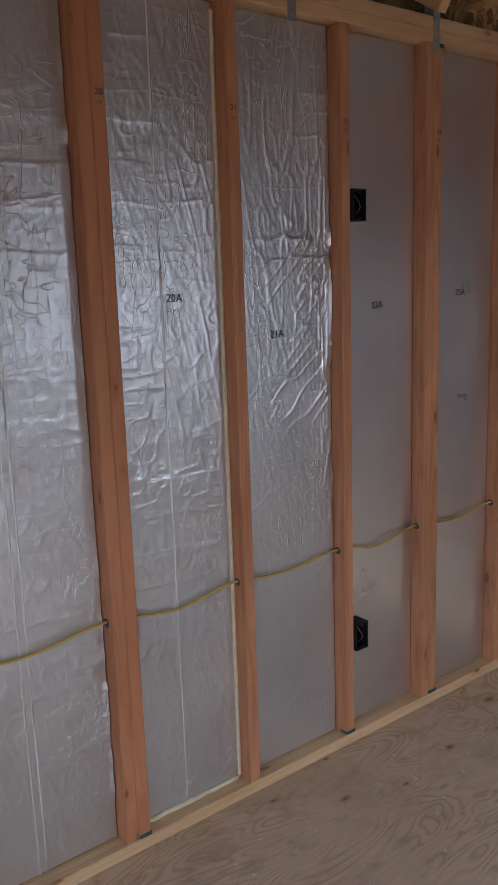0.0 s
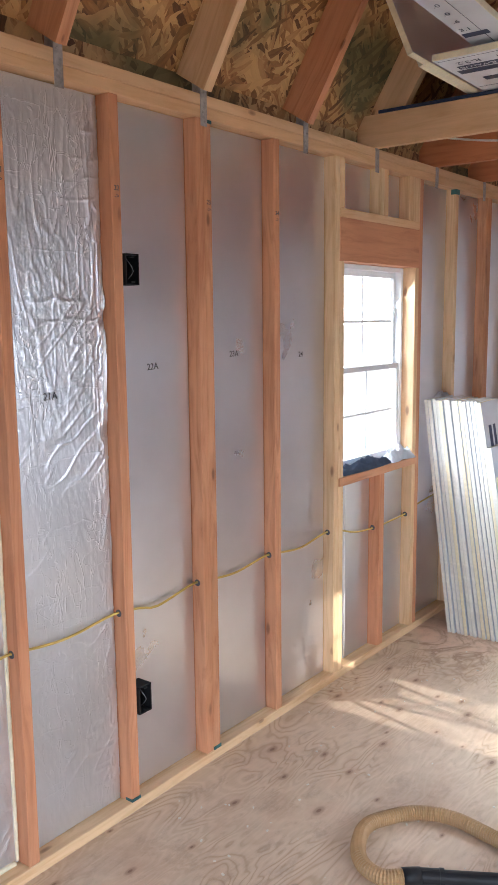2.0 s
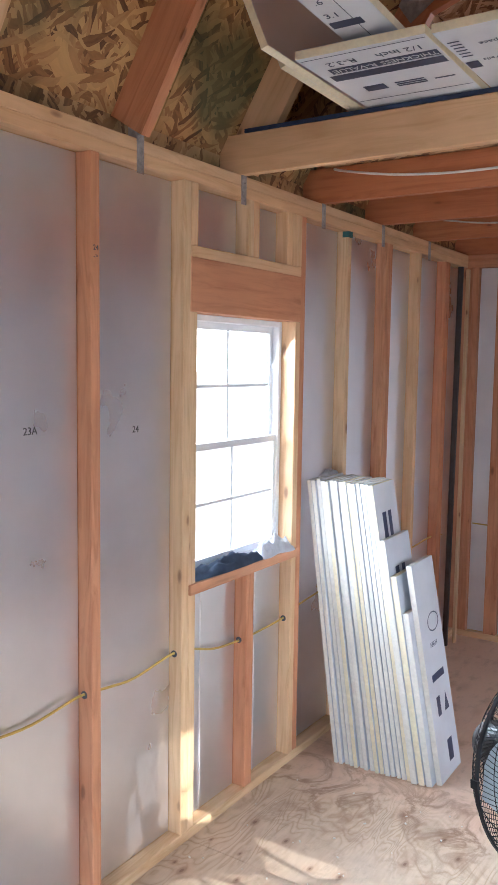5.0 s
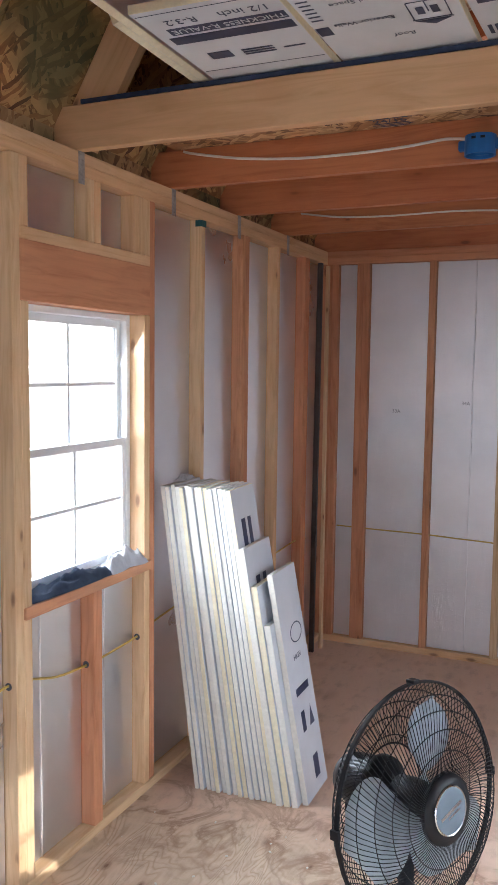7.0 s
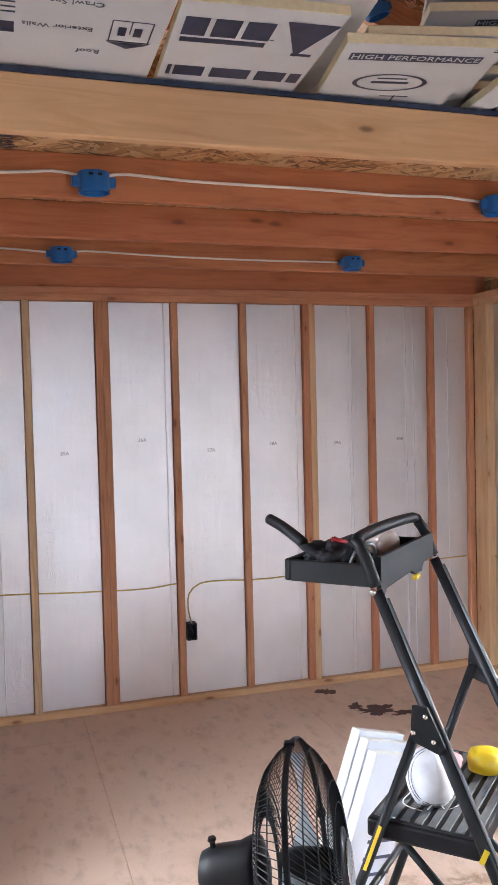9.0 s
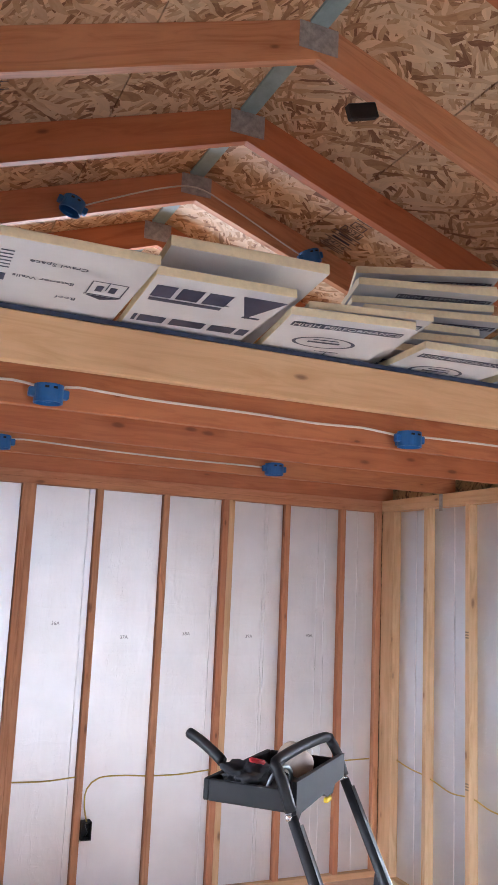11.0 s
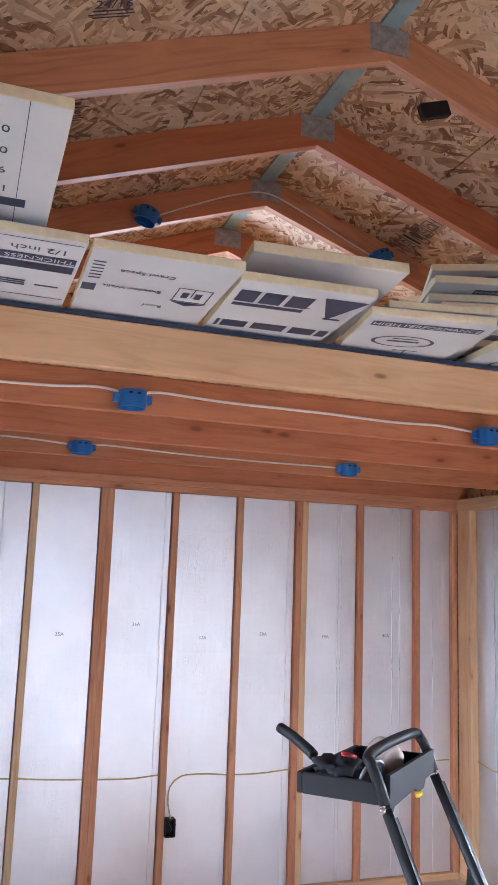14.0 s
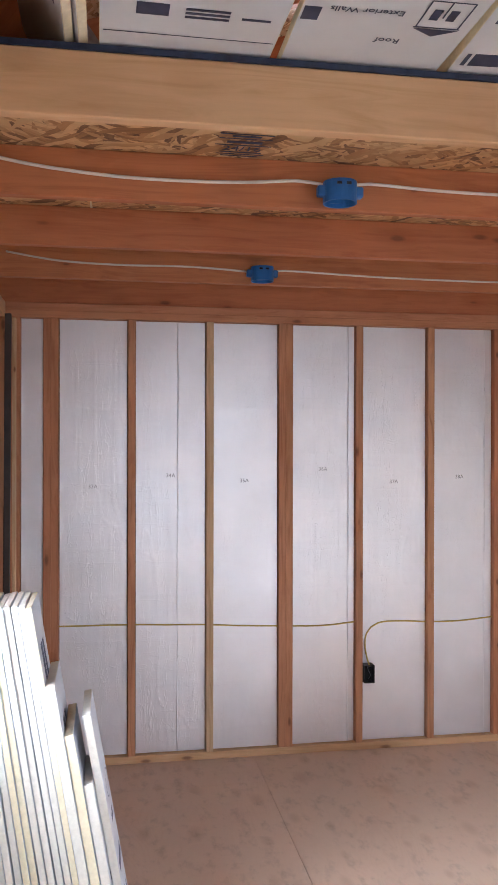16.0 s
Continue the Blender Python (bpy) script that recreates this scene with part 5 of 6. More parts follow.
    cube(bm, -0.012, 0.02, -0.011, -0.008, 0.0677, 0.0684, pose(0, 0, 0, 0, 0, 18))
    part("badge_mark", bm, CHROME, cap, m=head)
    bm = bmesh.new()
    lathe(bm, ((0.034, -0.05), (0.036, -0.02), (0.034, 0.03), (0.025, 0.04), (0.01, 0.042)), 24)
    part("spinner", bm, BLACK, fan, m=head, smooth=True)
    for k in range(3):
        bm = bmesh.new()
        rows = []
        for i in range(13):
            u = i / 12
            r = 0.03 + 0.155 * u
            wid = 0.74 * (math.sin(math.pi * (0.16 + 0.74 * u)) ** 0.8) * (1.0 if u < 0.85 else math.sqrt(max(0.02, 1 - ((u - 0.85) / 0.15) ** 2)))
            rows.append([bm.verts.new((r * math.cos(a), r * math.sin(a), 0.055 * (j / 10 - 0.5) * (1 - 0.45 * u) - 0.005)) for j in range(11) for a in ((j / 10 - 0.5) * 2 * wid + 0.18 * u,)])
        for a, b in zip(rows, rows[1:]):
            for j in range(10):
                bm.faces.new((a[j], a[j + 1], b[j + 1], b[j]))
        bmesh.ops.solidify(bm, geom=list(bm.faces), thickness=0.0025)
        part("blade", bm, BLADE, fan, "pale grey translucent-looking blade", m=head @ pose(0, 0, 0, 0, 0, 120 * k + 62), smooth=True)
    return fan


pedestal_fan(2.675, 0.40, 0.896, -27.0, 8.0)

# ---- shop vacuum hose and wand ----
bm = bmesh.new()
loop = [(2.172, 0.826, 0.026), (2.14, 0.86, 0.026), (2.108, 0.905, 0.026), (2.112, 0.96, 0.026), (2.15, 1.01, 0.026), (2.21, 1.045, 0.026), (2.28, 1.065, 0.026), (2.345, 1.05, 0.026), (2.45, 0.975, 0.026), (2.495, 0.86, 0.026), (2.468, 0.70, 0.03), (2.41, 0.56, 0.065), (2.35, 0.45, 0.07), (2.25, 0.32, 0.045), (2.1, 0.14, 0.027), (1.9, -0.03, 0.026)]
tube(bm, smooth_path(loop, 0.0042), 0.0215, 12, 0.003)
hose = tagged(new("vacuum_hose"), "tan ribbed vacuum hose looped on the plywood floor", "hose")
hose.matrix_world = pose(2.3, 0.9, 0)
part("ribbed_tube", bm, HOSE, hose)
bm = bmesh.new()
tube(bm, [(2.176, 0.820, 0.026), (2.158, 0.842, 0.026), (2.142, 0.860, 0.026)], 0.0262, 20)
part("end_cuff", bm, BLACK, hose, "black plastic end cuff", smooth=True)
wand = tagged(new("vacuum_wand"), "black plastic vacuum wand lying on the floor", "vacuum wand")
wd = Vector((0.205, -0.335, 0)).normalized()
m = Matrix((wd, Vector((-wd.y, wd.x, 0)), Vector((0, 0, 1)))).transposed().to_4x4()
m.translation = Vector((2.165, 0.838, 0.0245))
wand.matrix_world = m
for nm, x0, x1, r in (("cuff", 0.0, 0.075, 0.0235), ("collar", 0.075, 0.088, 0.0255), ("tube", 0.088, 0.75, 0.021)):
    bm = bmesh.new()
    tube(bm, [(x0, 0, 0.002), ((x0 + x1) / 2, 0, 0.002), (x1, 0, 0.002)], r, 20)
    part(nm, bm, BLACK, wand, m=m)


# ---- step ladder ----
def step_ladder():
    """Folding platform ladder: own x across the rails, own y towards the steps' front, z up."""
    lad = tagged(new("step_ladder"), "black steel folding step ladder with a tool tray", "step ladder")
    w = Vector((0.69, -0.724, 0)).normalized()
    f = Vector((w.y, -w.x, 0))               # front, towards the foot of the rails
    M = Matrix((w, f, Vector((0, 0, 1)))).transposed().to_4x4()
    M.translation = Vector((3.275, -0.105, 0))
    lad.matrix_world = M
    bar = lambda bm, a, b, r: tube(bm, [a, (Vector(a) + Vector(b)) / 2, b], r, 10)
    S = 0.225
    slope = 0.45
    y_at = lambda z: (1.255 - z) * slope
    for s in (-1, 1):
        bm = bmesh.new()
        # oval rail, grey edge outwards
        for a, b, w0, d0 in (((s * S, y_at(1.25), 1.25), (s * (S + 0.05), y_at(0.012), 0.012), 0.009, 0.019),):
            p, q = Vector(a), Vector(b)
            d = (q - p).normalized()
            sx = Vector((1, 0, 0))
            sy = d.cross(sx).normalized()
            vs = []
            for c in (p, q):
                vs.append([bm.verts.new(c + sx * w0 * math.cos(k * math.tau / 12) + sy * d0 * 0.75 * math.sin(k * math.tau / 12)) for k in range(12)])
            for k in range(12):
                bm.faces.new((vs[0][k], vs[0][(k + 1) % 12], vs[1][(k + 1) % 12], vs[1][k]))
            bm.faces.new(vs[0][::-1]); bm.faces.new(vs[1])
        rail = part("front_rail", bm, BLACK_METAL, lad, m=M, smooth=True)
        bm = bmesh.new()
        a, b = Vector((s * S, y_at(1.23) + 0.0165, 1.235)), Vector((s * (S + 0.036), y_at(0.30) + 0.0165, 0.305))
        bar(bm, a, b, 0.0045)
        part("worn_edge", bm, GREY_METAL, rail, "bare grey worn front edge", m=M, smooth=True)
        if s < 0:
            for k, (z, ln) in enumerate(((0.70, 0.035),)):
                bm = bmesh.new()
                cube(bm, -0.0006, 0.0006, -0.006, 0.006, -ln / 2, ln / 2)
                part("sticker", bm, YELLOW, rail, "small yellow sticker", m=M @ Matrix.Translation((-(S + 0.037), y_at(z), z)) @ pose(0, 0, 0, -22))
        bm = bmesh.new()
        bar(bm, (s * (S + 0.012), y_at(0.96) - 0.03, 0.96), (s * (S + 0.055), -0.24, 0.010), 0.012)
        leg = part("rear_leg", bm, BLACK_METAL, lad, m=M, smooth=True)
        if s < 0:
            bm = bmesh.new()
            cube(bm, -0.0008, 0.0008, -0.004, 0.004, -0.06, 0.06)
            part("lettering_strip", bm, YELLOW, leg, "yellow maker's lettering reduced to a bar", m=M @ pose(s * (S + 0.04), -0.005, 0.66, -20))
        for nm, yy in (("rubber_foot", y_at(0.02)), ("rubber_foot", -0.24)):
            part(nm, boxed((0.045, 0.06, 0.03), 0.006), BLACK, lad, m=M @ Matrix.Translation((s * (S + 0.052) - 0.022, yy - 0.03, 0.0)))
        # folding bracket with rivets
        bm = bmesh.new()
        poly = [(y_at(1.035) - 0.025, 1.035), (y_at(1.035) + 0.03, 1.035), (y_at(0.90) + 0.035, 0.90), (y_at(0.87), 0.87), (y_at(0.93) - 0.075, 0.905), (y_at(0.97) - 0.06, 0.97)]
        cy, cz = sum(p[0] for p in poly) / 6, sum(p[1] for p in poly) / 6
        poly = [(cy + 0.62 * (p[0] - cy), cz + 0.62 * (p[1] - cz)) for p in poly]
        xs = (s * (S + 0.024) - 0.004, s * (S + 0.024) + 0.004)
        A = [bm.verts.new((xs[0], p[0], p[1])) for p in poly]
        B = [bm.verts.new((xs[1], p[0], p[1])) for p in poly]
        bm.faces.new(A); bm.faces.new(B[::-1])
        for k in range(6):
            bm.faces.new((A[k], B[k], B[(k + 1) % 6], A[(k + 1) % 6]))
        br = part("bracket", bm, BLACK_METAL, lad, m=M)
        for yy, zz in ((cy + 0.004, cz + 0.032), (cy + 0.022, cz - 0.022), (cy - 0.024, cz - 0.008)):
            bm = bmesh.new()
            lathe(bm, ((0.006, -0.002), (0.006, 0.002), (0.003, 0.004)), 14)
            part("rivet", bm, CHROME, br, m=M @ Matrix.Translation((s * (S + 0.028) + 0.004 * s, yy, zz)) @ pose(0, 0, 0, 0, 90 * s), smooth=True)
        bm = bmesh.new()
        lathe(bm, ((0.008, -0.002), (0.008, 0.002), (0.004, 0.005)), 14)
        part("rivet", bm, CHROME, lad, m=M @ Matrix.Translation((s * (S + 0.018), 0.0, 1.25)) @ pose(0, 0, 0, 0, 90 * s), smooth=True)
    # top handle loop
    bm = bmesh.new()
    hp = [(-S, 0.0, 1.26), (-S, -0.022, 1.32), (-S + 0.004, -0.04, 1.352), (-S + 0.022, -0.05, 1.366), (0, -0.054, 1.37), (S - 0.022, -0.05, 1.364), (S - 0.004, -0.04, 1.35), (S, -0.022, 1.32), (S, 0.0, 1.26)]
    tube(bm, smooth_path(hp, 0.012), 0.0145, 12)
    part("handle", bm, BLACK, lad, m=M, smooth=True)
    # tray: floor, sloped sides, front wall with a step in it
    bm = bmesh.new()
    T0, T1, zt = -0.24, -0.005, 1.262
    cube(bm, -S + 0.015, S - 0.015, T0 + 0.02, T1, zt, zt + 0.006)
    for x0, x1, y0, y1, z0, z1 in ((-S + 0.008, S - 0.008, T0, T0 + 0.016, zt - 0.008, zt + 0.045), (-S + 0.006, -S + 0.018, T0 + 0.016, T1, zt - 0.008, zt + 0.045), (S - 0.018, S - 0.006, T0 + 0.016, T1, zt - 0.008, zt + 0.045)):
        cube(bm, x0, x1, y0, y1, z0, z1)
    bmesh.ops.bevel(bm, geom=list(bm.edges), offset=0.003, segments=1, affect="EDGES")
    tray = part("tool_tray", bm, BLACK, lad, "black moulded tool tray", m=M)
    bm = bmesh.new()
    poly = [(-S + 0.02, 1.215), (-S + 0.06, 1.245), (0.02, 1.252), (0.05, 1.238), (0.10, 1.238), (0.12, 1.258), (S - 0.02, 1.262), (S - 0.02, 1.325), (-S + 0.02, 1.325)]
    A = [bm.verts.new((p[0], -0.006, p[1])) for p in poly]
    B = [bm.verts.new((p[0], 0.006, p[1])) for p in poly]
    bm.faces.new(A); bm.faces.new(B[::-1])
    for k in range(len(poly)):
        bm.faces.new((A[k], B[k], B[(k + 1) % len(poly)], A[(k + 1) % len(poly)]))
    part("tray_front", bm, BLACK_METAL, lad, "dark grey tray apron", m=M)
    part("latch", boxed((0.035, 0.014, 0.014), 0.003), YELLOW, lad, "yellow latch", m=M @ Matrix.Translation((0.045, -0.004, 1.222)))
    # platform and lower step
    for nm, z, y0, y1, hw in (("platform", 0.715, -0.03, 0.235, S + 0.012), ("lower_step", 0.36, 0.33, 0.45, S + 0.02)):
        top = part(nm, boxed((2 * hw, y1 - y0, 0.045), 0.008, 2), BLACK, lad, m=M @ Matrix.Translation((-hw, y0, z - 0.045)))
        for k in range(int((y1 - y0) / 0.032)):
            part("tread_rib", boxed((2 * hw - 0.04, 0.02, 0.004), 0.0012), TREAD, top, m=M @ Matrix.Translation((-hw + 0.02, y0 + 0.012 + 0.032 * k, z - 0.001)))
    for z in (0.20, 0.46):
        bm = bmesh.new()
        yy = -0.24 + (z / 0.95) * 0.34
        bar(bm, (-S - 0.04, yy, z), (S + 0.04, yy, z), 0.009)
        part("cross_bar", bm, BLACK_METAL, lad, m=M, smooth=True)
    for s in (-1, 1):
        bm = bmesh.new()
        bar(bm, (s * 0.16, -0.01, 0.675), (s * 0.17, 0.36, 0.33), 0.010)
        part("folding_brace", bm, BLACK_METAL, lad, m=M, smooth=True)
    return M


LM = step_ladder()


def on_ladder(name, bm, mat, label, category, place, smooth=True):
    return tagged(part(name, bm, mat, m=LM @ place, smooth=smooth), label, category)


# things in the tray and on the platform
bm = bmesh.new()
tube(bm, smooth_path([(0.0, 0, 0), (0.06, 0, 0.003), (0.13, 0, 0.0), (0.16, 0, -0.004)], 0.01), 0.0145, 12)
on_ladder("tool_handle", bm, BLACK, "black rubber handle of a tool sticking out of the ladder tray", "tool", Matrix.Translation((-0.135, -0.20, 1.322)) @ pose(0, 0, 0, 0, 16, 118) @ pose(-0.20, 0, 0))


def lump(radius, squash, seed, rough=0.25):
    bm = bmesh.new()
    bmesh.ops.create_icosphere(bm, subdivisions=4, radius=radius)
    for v in bm.verts:
        n = noise.noise(v.co * (1.6 / radius) + Vector((seed, 0, 0))) + 0.5 * noise.noise(v.co * (4 / radius) + Vector((0, seed, 0)))
        v.co *= 1 + rough * n
        v.co.x, v.co.y, v.co.z = v.co.x * squash[0], v.co.y * squash[1], v.co.z * squash[2]
    return bm


on_ladder("work_glove", lump(0.07, (1.3, 0.8, 0.55), 3.0, 0.6), BLACK_CLOTH, "crumpled black work glove in the ladder tray", "glove", Matrix.Translation((-0.13, -0.16, 1.30)))
bm = bmesh.new()
cube(bm, -0.025, 0.025, -0.008, 0.008, -0.006, 0.006)
bmesh.ops.bevel(bm, geom=list(bm.edges), offset=0.003, segments=2, affect="EDGES")
on_ladder("red_clip", bm, RED, "small red plastic clip lying on the glove", "clip", Matrix.Translation((-0.13, -0.13, 1.345)) @ pose(0, 0, 0, 0, 15, 25))
bm = bmesh.new()
ring(bm, 0.042, 0.0055, (0, 0, 0), 36, 8)
on_ladder("wire_ring", bm, GREY_METAL, "grey plastic ring standing in the ladder tray", "ring", Matrix.Translation((-0.15, -0.06, 1.305)) @ pose(0, 0, 0, 72, 0, 20))
bm = bmesh.new()
lathe(bm, ((0.002, 0.0), (0.024, 0.0), (0.034, 0.012), (0.040, 0.04), (0.041, 0.085), (0.038, 0.085), (0.036, 0.016), (0.002, 0.01)), 30, False)
on_ladder("dust_cup", bm, SKIN_CUP, "beige paper cup lying in the ladder tray", "cup", Matrix.Translation((0.03, -0.05, 1.31)) @ pose(0, 0, 0, 80, 0, 35))
on_ladder("black_pouch", lump(0.06, (1.2, 0.7, 0.6), 8.0, 0.4), BLACK, "black fabric pouch in the ladder tray", "pouch", Matrix.Translation((0.13, -0.13, 1.30)))
bm = bmesh.new()
lathe(bm, ((0.068, -0.004), (0.072, 0.0), (0.066, 0.006), (0.064, 0.018), (0.056, 0.036), (0.040, 0.054), (0.020, 0.063), (0.002, 0.065)), 40)
for v in bm.verts:
    v.co.x *= 0.88
    v.co *= 1 + 0.07 * noise.noise(v.co * 30)
    if v.co.y > 0.02:
        v.co.z += 0.012 * max(0.0, 1 - abs(v.co.x) / 0.02)
facing = Vector((-0.80, 0.50, 0.34)).to_track_quat("Z", "Y").to_matrix().to_4x4()
mask = on_ladder("dust_mask", bm, WHITE_CLOTH, "white cup-shaped dust mask on the ladder platform", "dust mask", Matrix.Translation((-0.10, 0.085, 0.780)) @ facing)
for rr, zz in ((0.0625, 0.0135), (0.0585, 0.0245)):
    bm = bmesh.new()
    ring(bm, rr + 0.003, 0.0011, (0, 0, zz), 44, 5)
    for v in bm.verts:
        v.co.x *= 0.89
    part("seam", bm, GREY_METAL, mask, "grey pressed seam", m=mask.matrix_world)
for sx in (-1, 1):
    bm = bmesh.new()
    tube(bm, smooth_path([(sx * 0.05, -0.03, 0.0), (sx * 0.075, -0.055, 0.004), (sx * 0.03, -0.075, 0.012), (sx * 0.01, -0.062, 0.02)], 0.008), 0.0016, 6)
    part("strap", bm, WHITE_CABLE, mask, "thin elastic strap", m=mask.matrix_world, smooth=True)
on_ladder("pink_lid", lump(0.05, (1.3, 0.8, 0.4), 1.0, 0.12), PINK, "pink plastic lid behind the white mask", "lid", Matrix.Translation((0.02, 0.085, 0.765)))
bm = bmesh.new()
lathe(bm, ((0.03, 0.0), (0.045, 0.004), (0.048, 0.03), (0.04, 0.05), (0.02, 0.055)), 24)
on_ladder("tape_measure", bm, YELLOW, "yellow plastic tape measure on the ladder platform", "tape measure", Matrix.Translation((0.13, 0.16, 0.719)))

# ---- writing ----
for s, x, y, z in (("20A", 1.343, WL + FOIL_AT - 0.0038, 1.53), ("21A", 1.70, WL + FOIL_AT - 0.0038, 1.41), ("22A", 2.13, WL + FOIL_AT - 0.0012, 1.475), ("23A", 2.56, WL + FOIL_AT - 0.0012, 1.50), ("24", 3.0, WL + FOIL_AT - 0.0012, 1.48)):
    me = words(s, 0.031)
    me.materials.append(PEN)
    part("handwriting", me, None, wall_window, "marker pen number", m=pose(x, y, z, 90, 0, 0) @ pose(0, 0, 0, 0, 0, random.uniform(-3, 3)))
for s, x in (("20", 1.125), ("21", 1.525), ("22", 1.941), ("23", 2.366), ("24", 2.763)):
    for txt, dz, size in ((s, 0.0, 0.022), ("->", -0.024, 0.020)):
        me = words(txt, size)
        me.materials.append(PEN)
        part("handwriting", me, None, wall_window, m=pose(x, WL - 0.0012, 2.02 + dz, 90, 0, 0))
for s, y, z in (("33A", 1.31, 1.43), ("34A", 0.91, 1.485), ("35A", 0.52, 1.456), ("36A", 0.09, 1.516), ("37A", -0.31, 1.445), ("38A", -0.69, 1.47), ("39A", -1.1, 1.46), ("40A", -1.52, 1.47)):
    me = words(s, 0.029)
    me.materials.append(PEN_FAINT)
    part("handwriting", me, None, wall_end, m=pose(WE + FOIL_AT - 0.0215, y, z, 90, 0, -90))

# spray foam bead beside one board, and stamps on pale studs
bm = bmesh.new()
p = [(1.5005 + 0.0015 * noise.noise(Vector((0, 0, 0.4 * i))), WL + FOIL_AT - 0.002, T + 0.01 + 0.03 * i) for i in range(75)]
bead = [[bm.verts.new((a + 0.0062 * math.cos(k * math.tau / 8), b + 0.0062 * math.sin(k * math.tau / 8), c)) for k in range(8)] for a, b, c in p]
for lo, hi in zip(bead, bead[1:]):
    for k in range(8):
        bm.faces.new((lo[k], lo[(k + 1) % 8], hi[(k + 1) % 8], hi[k]))
part("foam_bead", bm, FOAM_BEAD, wall_window, "cream spray foam bead along a stud", smooth=True)
bm = bmesh.new()
p = [(1.16 + 0.03 * i, WL + FOIL_AT - 0.006, T + 0.006) for i in range(12)]
tube(bm, [(a, b + random.uniform(-0.003, 0.003), c) for a, b, c in p], 0.008, 6)
part("foam_bead", bm, FOAM_BEAD, wall_window, "cream spray foam bead along the bottom plate", smooth=True)
for x in (5.109, 4.70, 4.374):
    for z in (1.555, 0.745):
        bm = bmesh.new()
        for i in range(3):
            cube(bm, -0.014, 0.014, -0.0006, 0.0002, -0.022 + 0.015 * i, -0.014 + 0.015 * i)
        part("grade_stamp", bm, STAMP, wall_south, m=pose(x, WR + 0.0012, z))
# printed grade stamps on the strand boards: framed words and plain bars
def grade_stamp(owner, X, Y, place):
    """X: reading direction, Y: up of the letters, place: the stamp's middle on the board."""
    Z = X.cross(Y)
    m = Matrix((X, Y, Z)).transposed().to_4x4()
    m.translation = place + Z * 0.002
    bm = bmesh.new()
    def frame_bar(x, y, w, h):
        for a0, a1, b0, b1 in ((-w, w, h - 0.004, h), (-w, w, -h, -h + 0.004), (-w, -w + 0.004, -h + 0.004, h - 0.004), (w - 0.004, w, -h + 0.004, h - 0.004)):
            cube(bm, x + a0, x + a1, y + b0, y + b1, 0, 0.0008)
    frame_bar(0, 0.235, 0.042, 0.026)
    frame_bar(0, 0.16, 0.036, 0.026)
    frame_bar(0, 0.095, 0.055, 0.027)
    for y, w, h in ((0.052, 0.075, 0.006), (0.036, 0.04, 0.012), (0.018, 0.075, 0.004), (-0.008, 0.05, 0.016), (-0.032, 0.08, 0.005), (-0.088, 0.06, 0.006), (-0.104, 0.07, 0.004), (-0.118, 0.055, 0.005)):
        cube(bm, -w, w, y - h / 2, y + h / 2, 0, 0.0008)
    part("stamp", bm, INK, owner, "dark printed grade stamp", m=m)
    for txt, y, size in (("AUG", 0.235, 0.044), ("C", 0.16, 0.046), ("2021", 0.095, 0.048), ("24/16", -0.06, 0.05)):
        me = words(txt, size, 0.0004)
        me.materials.append(INK)
        part("lettering", me, None, owner, m=m @ Matrix.Translation((0, y, 0.0005)))


for key, hand, spots in (("upper_south", -1, ((0.74, 3.40), (0.30, 4.0), (0.9, 4.6))), ("upper_north", 1, ((0.62, 3.28), (0.55, 3.86), (0.55, 4.47)))):
    owner = bpy.data.objects["roof_" + key]
    p, q = Vector(side(KNEE_O, hand)), Vector(side(PEAK_O, hand))
    v = (q - p).normalized()
    up_slope = Vector((0, v.x, v.y))
    for u, x in spots:
        grade_stamp(owner, up_slope * hand, Vector((-1, 0, 0)), Vector((x, p.x, p.y)) + up_slope * u)
grade_stamp(loft, Vector((0, -1, 0)), Vector((-1, 0, 0)), Vector((3.97, 0.856, PLATE + RD + 0.0002)))
# bore holes where the cables pass the studs
for x in (1.067, 1.506, 1.922, 2.309, 2.744, 3.181, 3.585, 3.921):
    bm = bmesh.new()
    lathe(bm, ((0.0125, 0), (0.0125, 0.002), (0.004, 0.0022)), 16)
    part("bore_hole", bm, PEN, wall_window, "dark drilled hole", m=pose(x - 0.0012, hx, 0.69 if x < 3.3 else 0.628, 0, 90, 0))
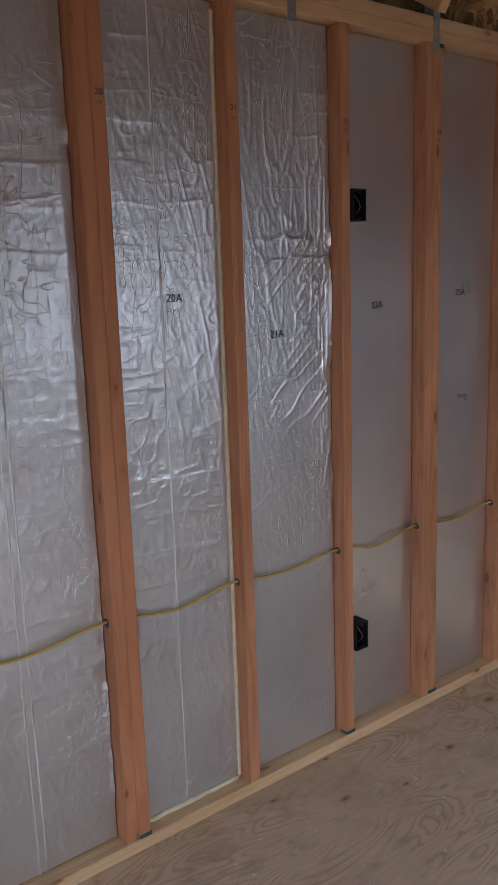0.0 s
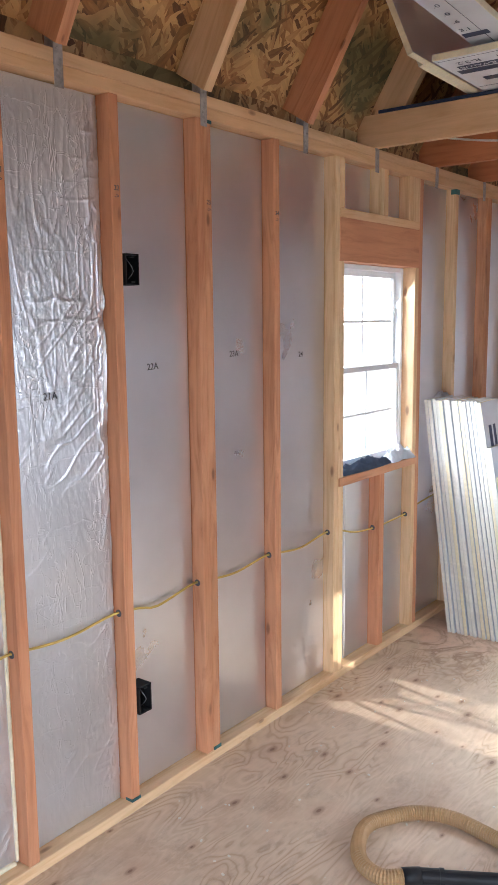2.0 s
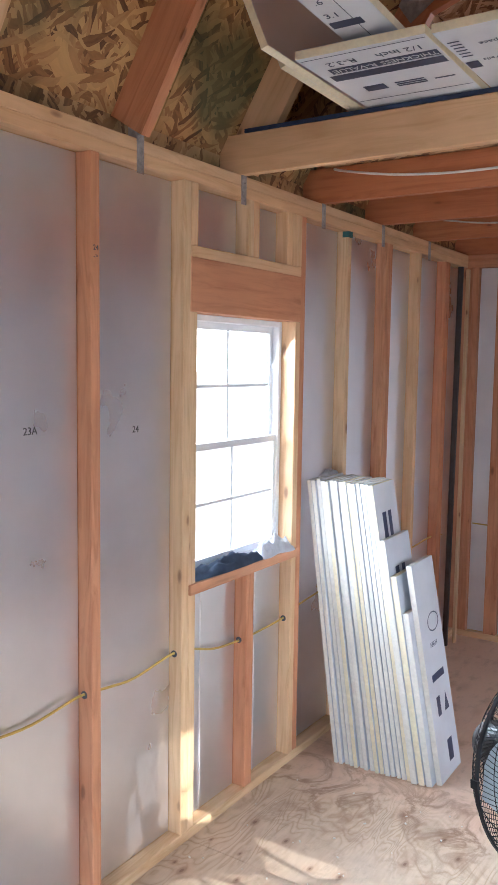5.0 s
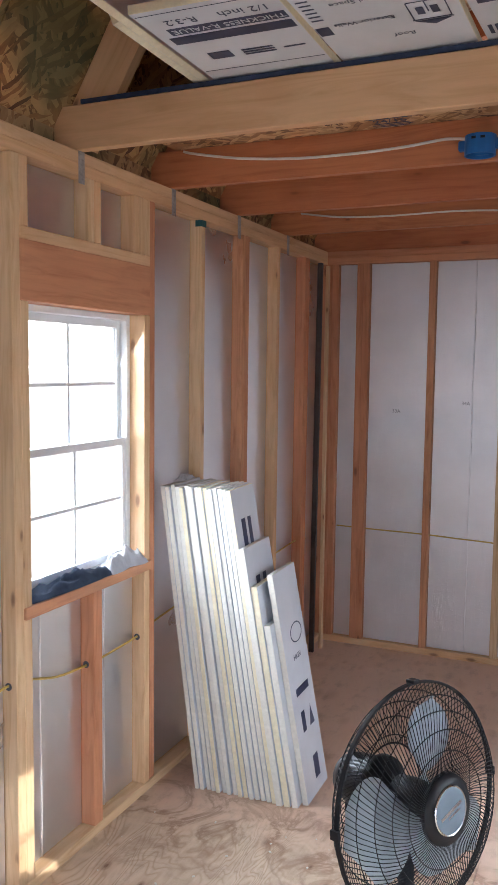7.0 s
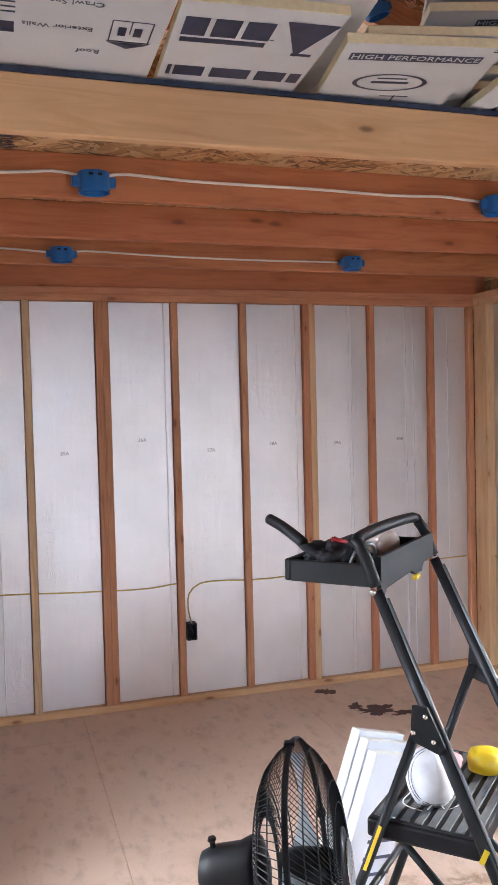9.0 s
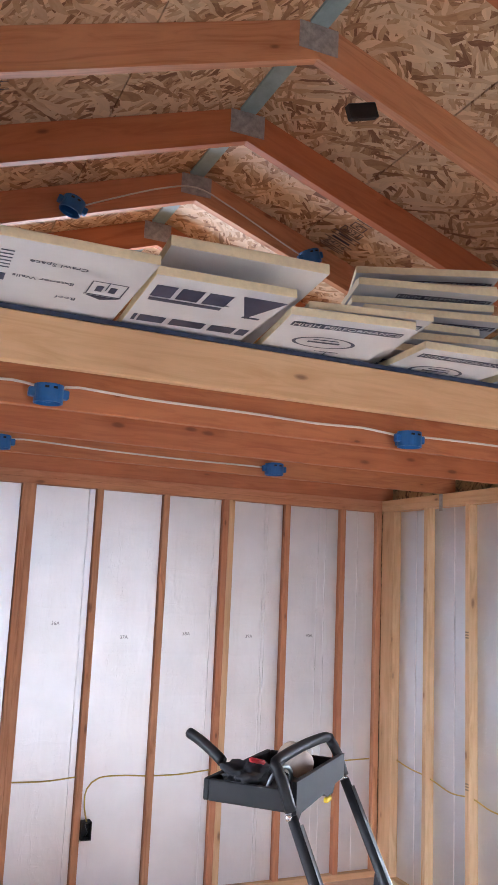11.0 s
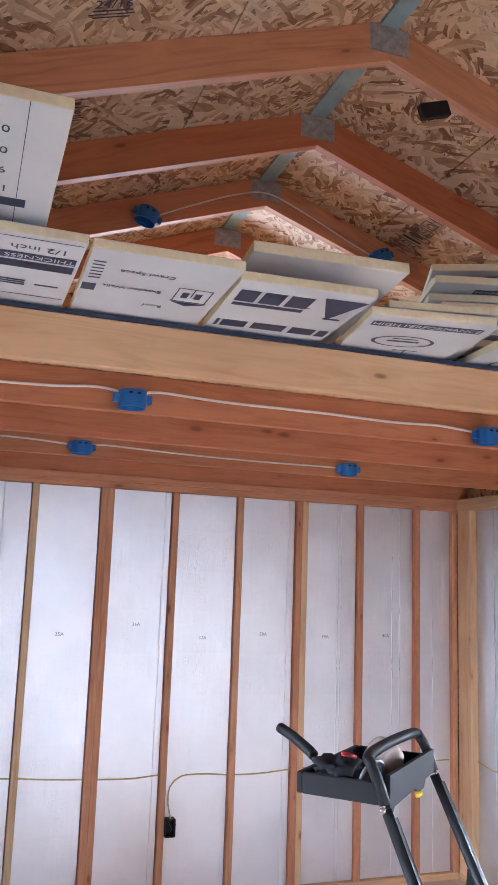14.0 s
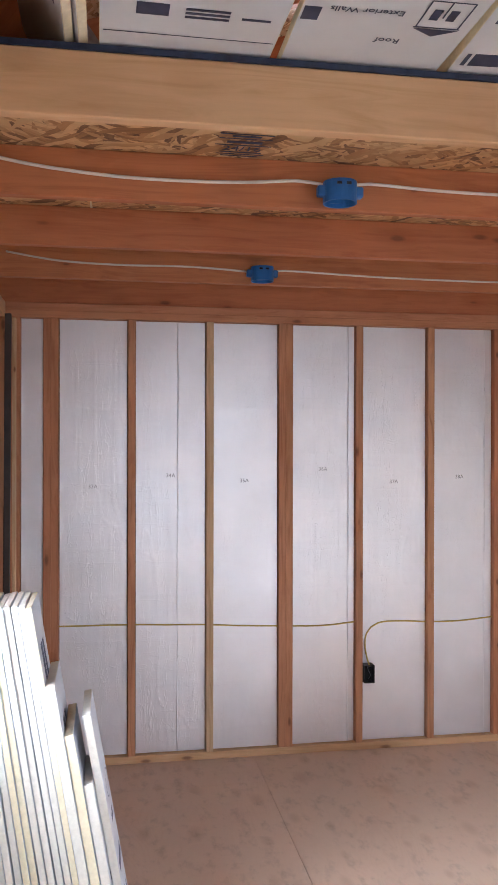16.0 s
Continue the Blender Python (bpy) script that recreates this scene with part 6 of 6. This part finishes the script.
# fallen scraps and sawdust on the floor
bm = bmesh.new()
for i in range(240):
    x, y = random.uniform(0.8, 4.0), random.uniform(-0.2, 1.68)
    s = random.uniform(0.0015, 0.005)
    cube(bm, -s, s, -s * 0.6, s * 0.6, 0, s * 0.7, pose(x, y, 0.0004, 0, 0, random.uniform(0, 180)))
tagged(part("floor_debris", bm, FOAM_WHITE), "pale foam crumbs and sawdust scattered on the floor", "debris", kind="stuff")
STAIN = plain("brown_stain", (0.12, 0.05, 0.032), 0.6, 0, 0.4)
for cx, cy, ax, ay, sd in ((5.50, -1.08, 0.075, 0.10, 4), (5.42, -1.22, 0.03, 0.09, 11), (5.60, -0.99, 0.05, 0.035, 17), (5.88, -0.93, 0.05, 0.05, 23)):
    bm = bmesh.new()
    n = 64
    vs = []
    for i in range(n):
        a = i * math.tau / n
        r = 1 + 0.75 * noise.noise(Vector((math.cos(a) * 1.8, math.sin(a) * 1.8, sd))) + 0.45 * noise.noise(Vector((math.cos(a) * 5, math.sin(a) * 5, sd + 5)))
        vs.append(bm.verts.new((cx + ax * r * math.cos(a), cy + ay * r * math.sin(a), 0.0008 + 0.0002 * (sd % 3))))
    bm.faces.new(vs)
    part("floor_stain", bm, STAIN, floor, "dark brown spill stain")

# board pushed up between two rafters near the doorway side
sl = (Vector(side(PEAK, -1)) - Vector(side(KNEE, -1))).normalized()
up, across = Vector((0, sl.x, sl.y)), Vector((-1, 0, 0))
out = up.cross(across).normalized()
m = Matrix((up, across, out)).transposed().to_4x4()
m.translation = Vector((2.92, side(KNEE, -1)[0], KNEE[1])) + up * 0.15 + out * (0.01 if out.z > 0 else -0.01)
foam_board(1.15, 0.55, 0.024, m, "white printed foam board fitted between two roof rafters", [("bar", 0.5, 0.1 + 0.02 * k, 0.3, 0.002) for k in range(5)] + [("bar", 0.3 + 0.04 * k, 0.14, 0.002, 0.08) for k in range(9)], group="foam boards under the roof")
TEAL = plain("teal_paint", (0.03, 0.12, 0.12), 0.6, 0, 0.4, 30)
for x, z0, z1 in ((4.394, 2.262, 2.288), (2.366, 0.04, 0.052), (1.941, 0.04, 0.05), (1.125, 0.04, 0.05), (2.366, 2.277, 2.288)):
    bm = bmesh.new()
    cube(bm, x - 0.0195, x + 0.0195, WL - 0.0018, WL + 0.03, z0, z1)
    part("paint_mark", bm, TEAL, wall_window, "teal paint on a cut stud end")
